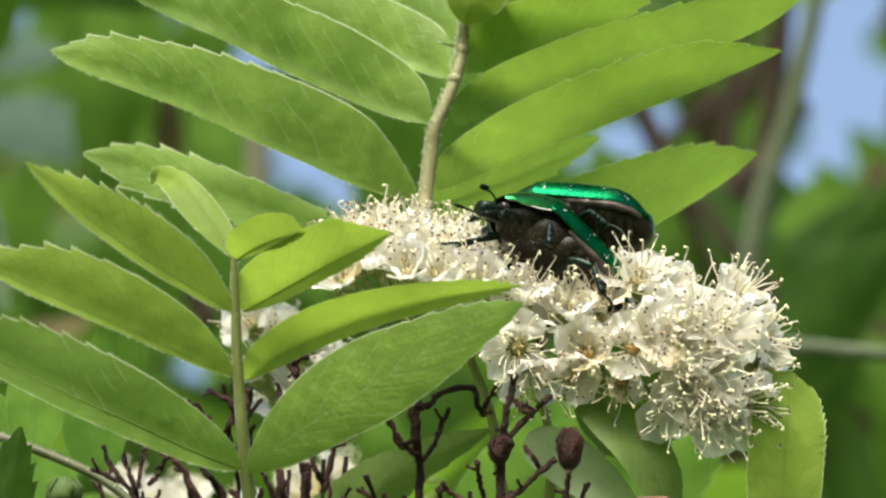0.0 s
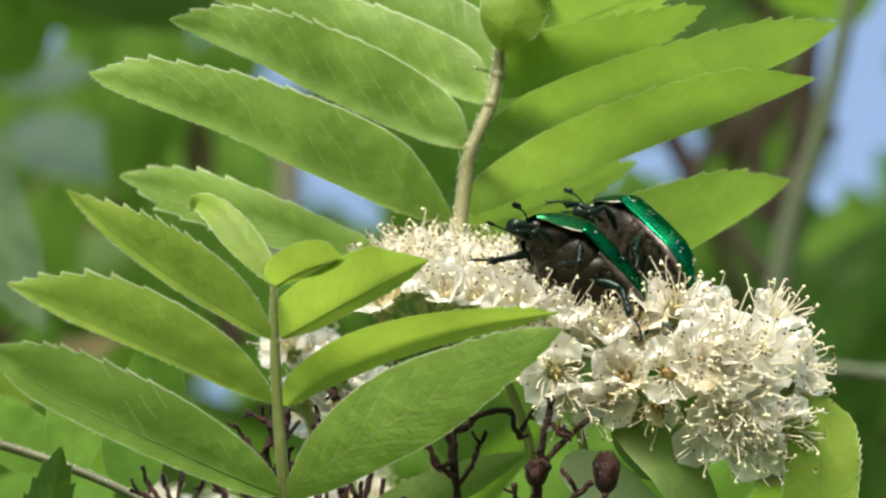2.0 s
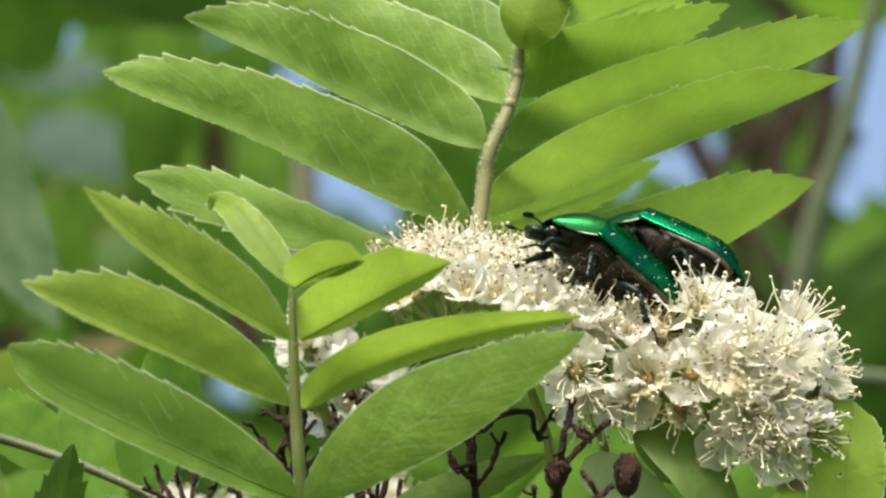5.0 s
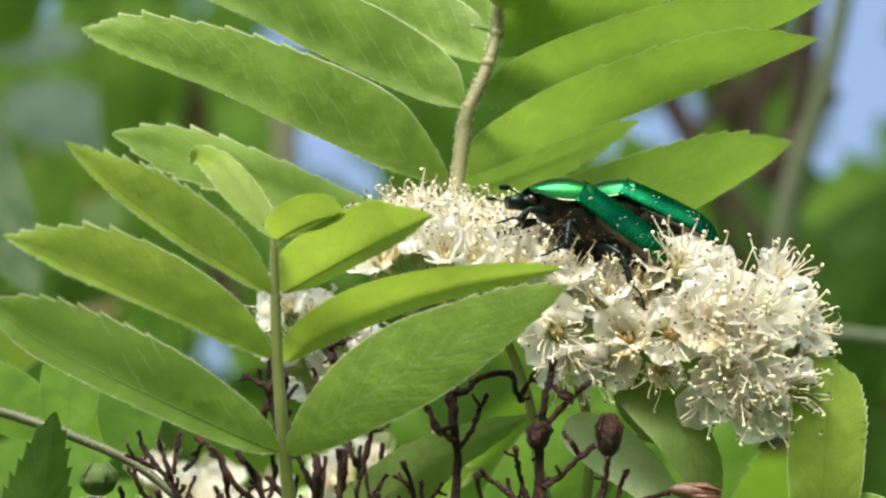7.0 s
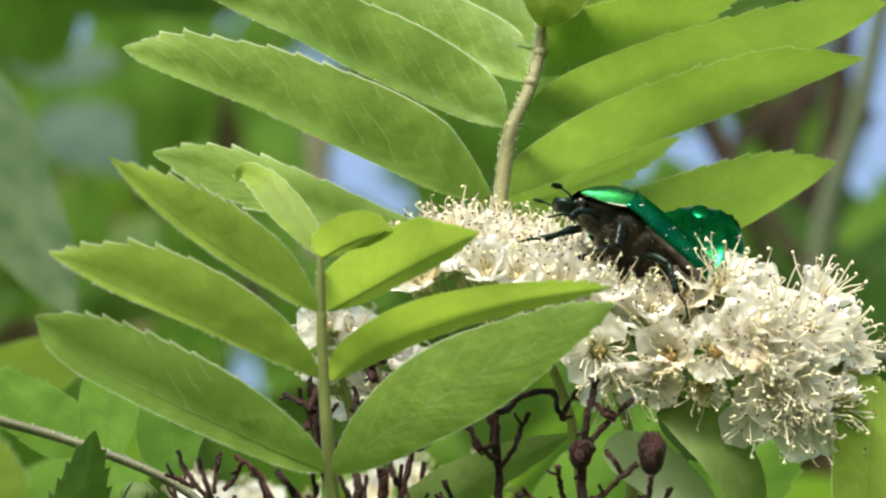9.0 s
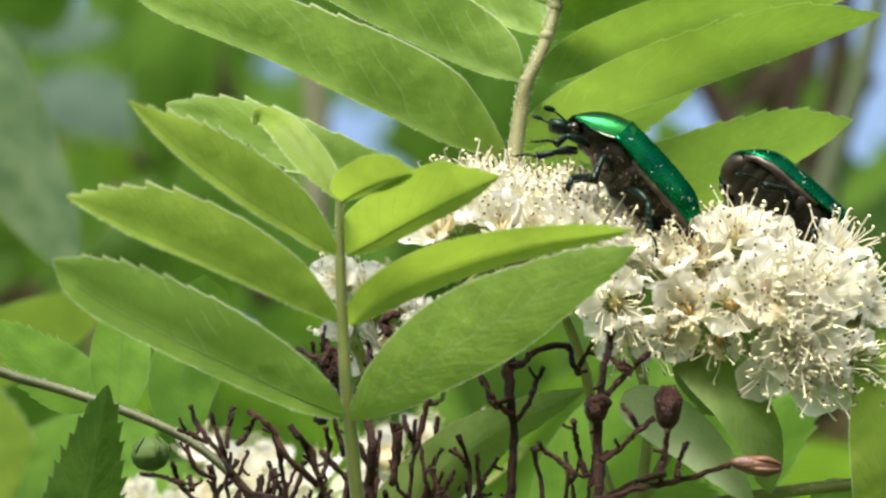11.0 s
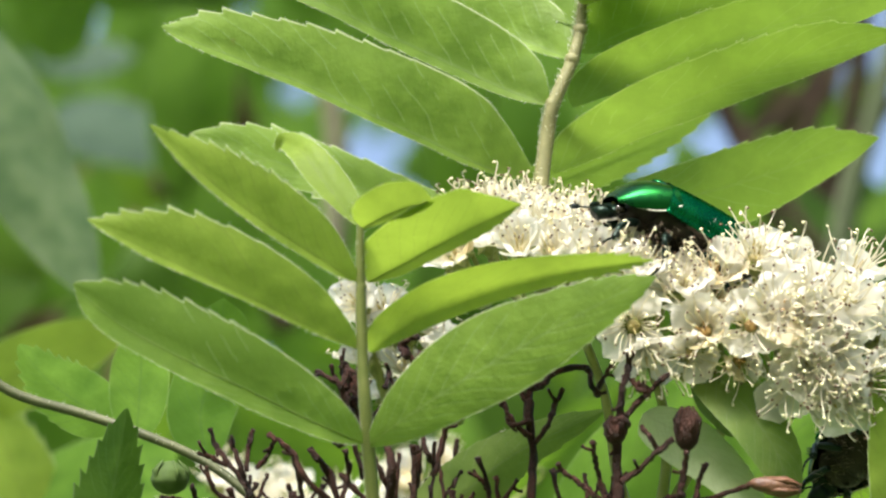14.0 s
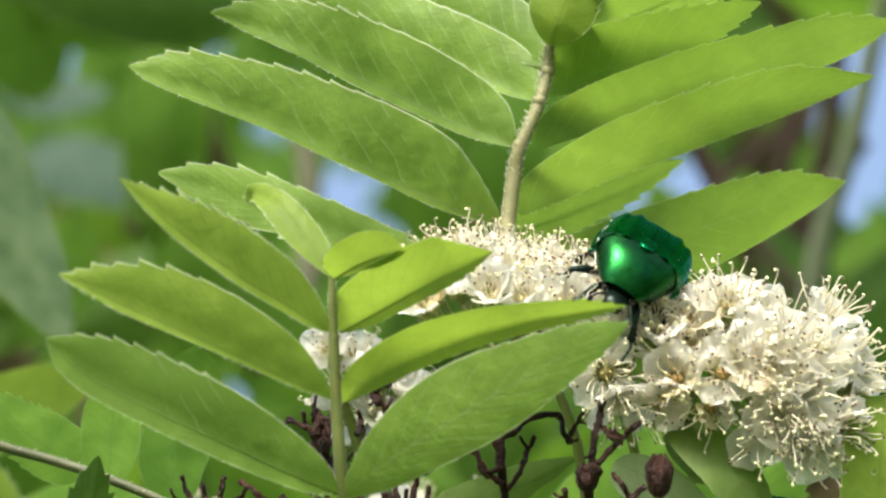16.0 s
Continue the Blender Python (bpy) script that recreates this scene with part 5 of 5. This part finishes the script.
def chafer(label, seed, size):
    rng = random.Random(seed)
    ob = thing("rose_chafer", BASE.copy(), label, "beetle", "pair of beetles")
    wide = lambda s: 4.7 * (0.93 + 0.28 * s - 0.3 * s * s) * max(0.0, 1 - max(0, (s - 0.62) / 0.4) ** 2.2) ** 0.5
    high = lambda s: 2.75 + 0.3 * math.sin(math.pi * min(s * 1.15, 1)) - 2.75 * max(0, (s - 0.66) / 0.34) ** 2
    edge = lambda s: -0.6 - 0.25 * math.sin(math.pi * s) + 0.2 * s
    for side in (1, -1):
        bm = bmesh.new()
        dome(bm, stations(22, 0.2, -11.8, wide, lambda s: high(s) - 0.1 * (s > 0.02), edge), 22, side, 0.62, ((0.3, 0.3), (0.55, 0.26)))
        bmesh.ops.translate(bm, verts=bm.verts, vec=(0, side * 0.03 * MM, 0))
        part("wing_case", bm, WING_CASE, ob, "metallic green wing case with pale specks", local=True)
        # short pale cross marks towards the side
        bm = bmesh.new()
        for _ in range(10):
            s = rng.uniform(0.25, 0.93)
            x, w, top, low = 0.2 - 12.0 * s, wide(s), high(s) - 0.1, edge(s)
            q0 = rng.uniform(0.72, 0.92)
            q1 = q0 + rng.uniform(0.02, 0.09)
            line = []
            for k in range(4):
                q = (q0 + (q1 - q0) * k / 3) * math.pi / 2
                line.append(Vector((x + rng.uniform(-0.12, 0.12), side * w * math.sin(q) ** 0.9, low + (top - low) * math.cos(q) ** 0.62 + 0.02)) * MM)
            tube(bm, line, [0.02 * MM, 0.05 * MM, 0.02 * MM], 5)
        part("pale_marks", bm, RIM, ob, "chalky white cross marks", local=True)
        # raised rim and shoulder
        bm = bmesh.new()
        rim = [Vector((0.2 - 12.0 * s, side * wide(s) * 1.0, edge(s) - 0.02)) * MM for s in [k / 24 for k in range(24)]]
        tube(bm, rim, [0.2 * MM, 0.3 * MM, 0.2 * MM], 6)
        part("wing_case_rim", bm, WING_CASE, ob, local=True)
    bm = bmesh.new()
    egg(bm, 1.5, 1.1, 0.4, (-0.6, 0, 2.78))
    part("scutellum", bm, WING_CASE, ob, local=True)
    # underside: breast and ringed belly
    for k in range(7):
        bm = bmesh.new()
        s = k / 6
        egg(bm, 1.9 - 0.4 * s, 4.35 * (1 - 0.45 * s * s), 2.3 * (1 - 0.35 * s), (-3.6 - 6.9 * s, 0, -0.9 + 0.35 * s), u=22, v=14)
        part("belly_ring", bm, BELLY, ob, "dark brown hairy ring of the belly", local=True)
    for side in (1, -1):
        bm = bmesh.new()
        tube(bm, [Vector((-2.4 - 8.4 * k / 14, side * (wide(0.2 + 0.7 * k / 14) - 0.45), -0.95 + 0.1 * math.sin(k * 2.2))) * MM for k in range(15)], [0.2 * MM, 0.5 * MM, 0.55 * MM, 0.5 * MM, 0.25 * MM], 8, 0.05, rng)
        part("belly_side", bm, FLANK, ob, "dull pinkish grey side of the belly", local=True)
    bm = bmesh.new()
    egg(bm, 1.5, 2.5, 1.3, (-10.6, 0, 0.0), Matrix.Rotation(radians(40), 4, "Y"), u=20, v=12)
    part("tail_plate", bm, PLATE, ob, local=True)
    bm = bmesh.new()
    egg(bm, 3.3, 3.9, 2.5, (-2.1, 0, -0.6), u=20, v=14)
    part("breast", bm, BELLY, ob, local=True)
    # the fore body leans down against the wing cases
    lean = Matrix.Translation((0, 0, 2.2 * MM)) @ Matrix.Rotation(radians(29), 4, "Y") @ Matrix.Translation((0, 0, -2.2 * MM))
    bm = bmesh.new()
    pw = lambda s: 4.4 * (1 - 0.55 * s ** 1.5) * (1 if s < 0.97 else 0.9)
    low_side = lambda s: 0.5 - 0.75 * math.sin(math.pi * min(1, s + 0.06)) ** 0.8
    for side in (1, -1):
        dome(bm, stations(12, -0.2, 5.2, pw, lambda s: 2.75 - 1.5 * s * s + 0.45 * math.sin(math.pi * s), low_side), 14, side, 0.72)
    bmesh.ops.remove_doubles(bm, verts=bm.verts, dist=0.02 * MM)
    bmesh.ops.transform(bm, matrix=lean, verts=bm.verts)
    part("neck_plate", bm, PLATE, ob, "smooth glossy emerald neck plate", local=True)
    bm = bmesh.new()
    for side in (1, -1):
        tube(bm, [lean @ (Vector((-0.1 + 4.9 * k / 12, side * pw(k / 12) * 1.01, low_side(k / 12))) * MM) for k in range(13)], [0.09 * MM, 0.08 * MM], 6)
    part("plate_rim", bm, RIM, ob, "pale rim of the neck plate", local=True)
    bm = bmesh.new()
    egg(bm, 2.5, 2.9, 1.7, (1.9, 0, -0.1), u=18, v=12)
    bmesh.ops.transform(bm, matrix=lean, verts=bm.verts)
    part("throat", bm, BELLY, ob, local=True)
    down = lean @ Matrix.Translation((4.0 * MM, 0, 0.0 * MM)) @ Matrix.Rotation(radians(10), 4, "Y")
    bm = bmesh.new()
    egg(bm, 1.5, 1.45, 0.85, (0.9, 0, 0))
    tube(bm, [Vector((1.2, 0, 0.05)) * MM, Vector((2.2, 0, 0)) * MM, Vector((3.0, 0, -0.1)) * MM], [1.15 * MM, 1.05 * MM, 0.95 * MM], 10)
    for w in bm.verts:
        w.co.z *= 0.72
    bmesh.ops.transform(bm, matrix=down, verts=bm.verts)
    head = part("head", bm, LEGS, ob, "blackish green flat head", local=True)
    for side in (1, -1):
        bm = bmesh.new()
        egg(bm, 0.55, 0.45, 0.5, (0.9, side * 1.35, 0.05), u=10, v=8)
        bmesh.ops.transform(bm, matrix=down, verts=bm.verts)
        part("eye", bm, EYE_SHELL, head, local=True)
        bm = bmesh.new()
        p = [Vector(q) for q in ((1.6, side * 1.0, 0.2), (2.3, side * 1.6, 0.5), (2.9, side * 1.9, 0.7), (3.4, side * 2.0, 0.8))]
        tube(bm, [q * MM for q in smooth_line(p, 8)], [0.14 * MM, 0.1 * MM, 0.1 * MM], 6)
        for k in range(3):
            egg(bm, 0.6, 0.14, 0.2, (3.8, side * (1.95 + 0.13 * k), 0.85 + 0.08 * k), u=8, v=6)
        bmesh.ops.transform(bm, matrix=down, verts=bm.verts)
        part("antenna", bm, LEGS, head, "black clubbed antenna", local=True)
    # legs: hip, knee, ankle, claw
    for side in (1, -1):
        for hip, knee, ankle, claw in (
            ((1.2, 1.6, -2.6), (2.8, 2.8, -4.2), (3.2, 3.2, -5.8), (4.6, 3.5, -7.6)),
            ((-1.6, 2.6, -2.8), (-0.4, 5.2, -3.6), (-1.2, 5.6, -6.4), (-0.2, 6.0, -8.8)),
            ((-4.2, 2.6, -2.6), (-5.8, 4.9, -3.0), (-8.0, 5.2, -5.2), (-10.4, 5.4, -6.8))):
            j = [Vector((q[0] + rng.uniform(-0.4, 0.4), side * q[1], q[2])) for q in (hip, knee, ankle, claw)]
            bm = bmesh.new()
            tube(bm, [q * MM for q in smooth_line([j[0], (j[0] + j[1]) / 2 + Vector((0, 0, 0.2)), j[1]], 6)], [0.36 * MM, 0.48 * MM, 0.26 * MM], 8)
            tube(bm, [q * MM for q in smooth_line([j[1], (j[1] + j[2]) / 2, j[2]], 6)], [0.27 * MM, 0.32 * MM, 0.42 * MM], 8)
            for k in range(3):
                b = j[1].lerp(j[2], 0.4 + 0.25 * k)
                tube(bm, [b * MM, (b + Vector((0.2, side * 0.9, -0.4))) * MM], [0.2 * MM, 0.03 * MM], 5)
            leg = part("leg", bm, LEGS, ob, local=True)
            bm = bmesh.new()
            toe = smooth_line([j[2], (j[2] + j[3]) / 2 + Vector((0, side * 0.2, 0.35)), j[3]], 15)
            tube(bm, [q * MM for q in toe], [(0.16 if k % 3 else 0.1) * MM for k in range(16)], 6)
            for w in (-0.35, 0.35):
                tube(bm, [j[3] * MM, (j[3] + Vector((0.35, w, -0.35))) * MM], [0.09 * MM, 0.02 * MM], 5)
            part("foot", bm, LEGS, leg, local=True)
    # fringe of hair along the flanks and throat
    bm = bmesh.new()
    for _ in range(300):
        side = rng.choice((1, -1))
        x = rng.uniform(-7.5, 5.0)
        p = Vector((x, side * rng.uniform(0.6, 4.2) * (1 if x < 1 else 0.7), 0))
        p.z = -0.8 - 2.3 * max(0.0, 1 - (p.y / 4.3) ** 2) ** 0.5 * (1 if x > -3 else 1 + 0.1 * (x + 3))
        if x > 0.5:
            p = (lean @ (p * MM)) / MM
        o = Vector((rng.uniform(-0.3, 0.3), side * 0.5, -0.5)).normalized()
        tube(bm, [p * MM, (p + o * rng.uniform(0.4, 0.9)) * MM], [0.03 * MM, 0.012 * MM], 3)
    part("hair_fringe", bm, HAIR, ob, "short pale hair on the underside", local=True)
    for piece in ob.children_recursive:
        piece.data.transform(Matrix.Diagonal((size * 1.03, size * 0.97, size * 0.88, 1)))
    return ob


chafer_one = chafer("metallic green rose chafer feeding on the white blossom", 5, 1.12)
chafer_two = chafer("second metallic green rose chafer clinging to the first one", 6, 1.04)


# ---- what moves ----
def motions():
    foot = at(838, 380, 18) - upper_leaf.location
    for ob in list(scene.objects):
        if ob.parent is None and not ob.name.startswith("surrounding") and ob not in (cam, sun, ground, chafer_one, chafer_two, front_leaf, upper_leaf):
            ob.matrix_basis = RAISE @ ob.matrix_basis
    for ob, rows in ((chafer_one, CHAFER_ONE), (chafer_two, CHAFER_TWO)):
        walk(ob, [(t, RAISE @ pose(x * MM, y * MM, z * MM + 1.6, rx, ry, rz)) for t, x, y, z, rx, ry, rz in rows])
    for ob, rows in ((front_leaf, FRONT), (upper_leaf, UPPER)):
        p = ob.location.copy()
        walk(ob, [(t, RAISE @ pose(p.x + x * MM, p.y, p.z + z * MM, 0, r, 0)) for t, x, z, r in rows])
    # a gust turns the low leaflet about its foot
    rows = []
    for t, x, turn in ((0, 0, 0), (1.25, 0, 0), (1.5, 1.9, 7.5), (1.8, 0, 0), (16, 0, 0)):
        rows.append((t, pose(foot.x + x * MM, foot.y, foot.z, 0, turn, 0) @ Matrix.Translation(-foot)))
    walk(gust_leaflet, rows)


motions()
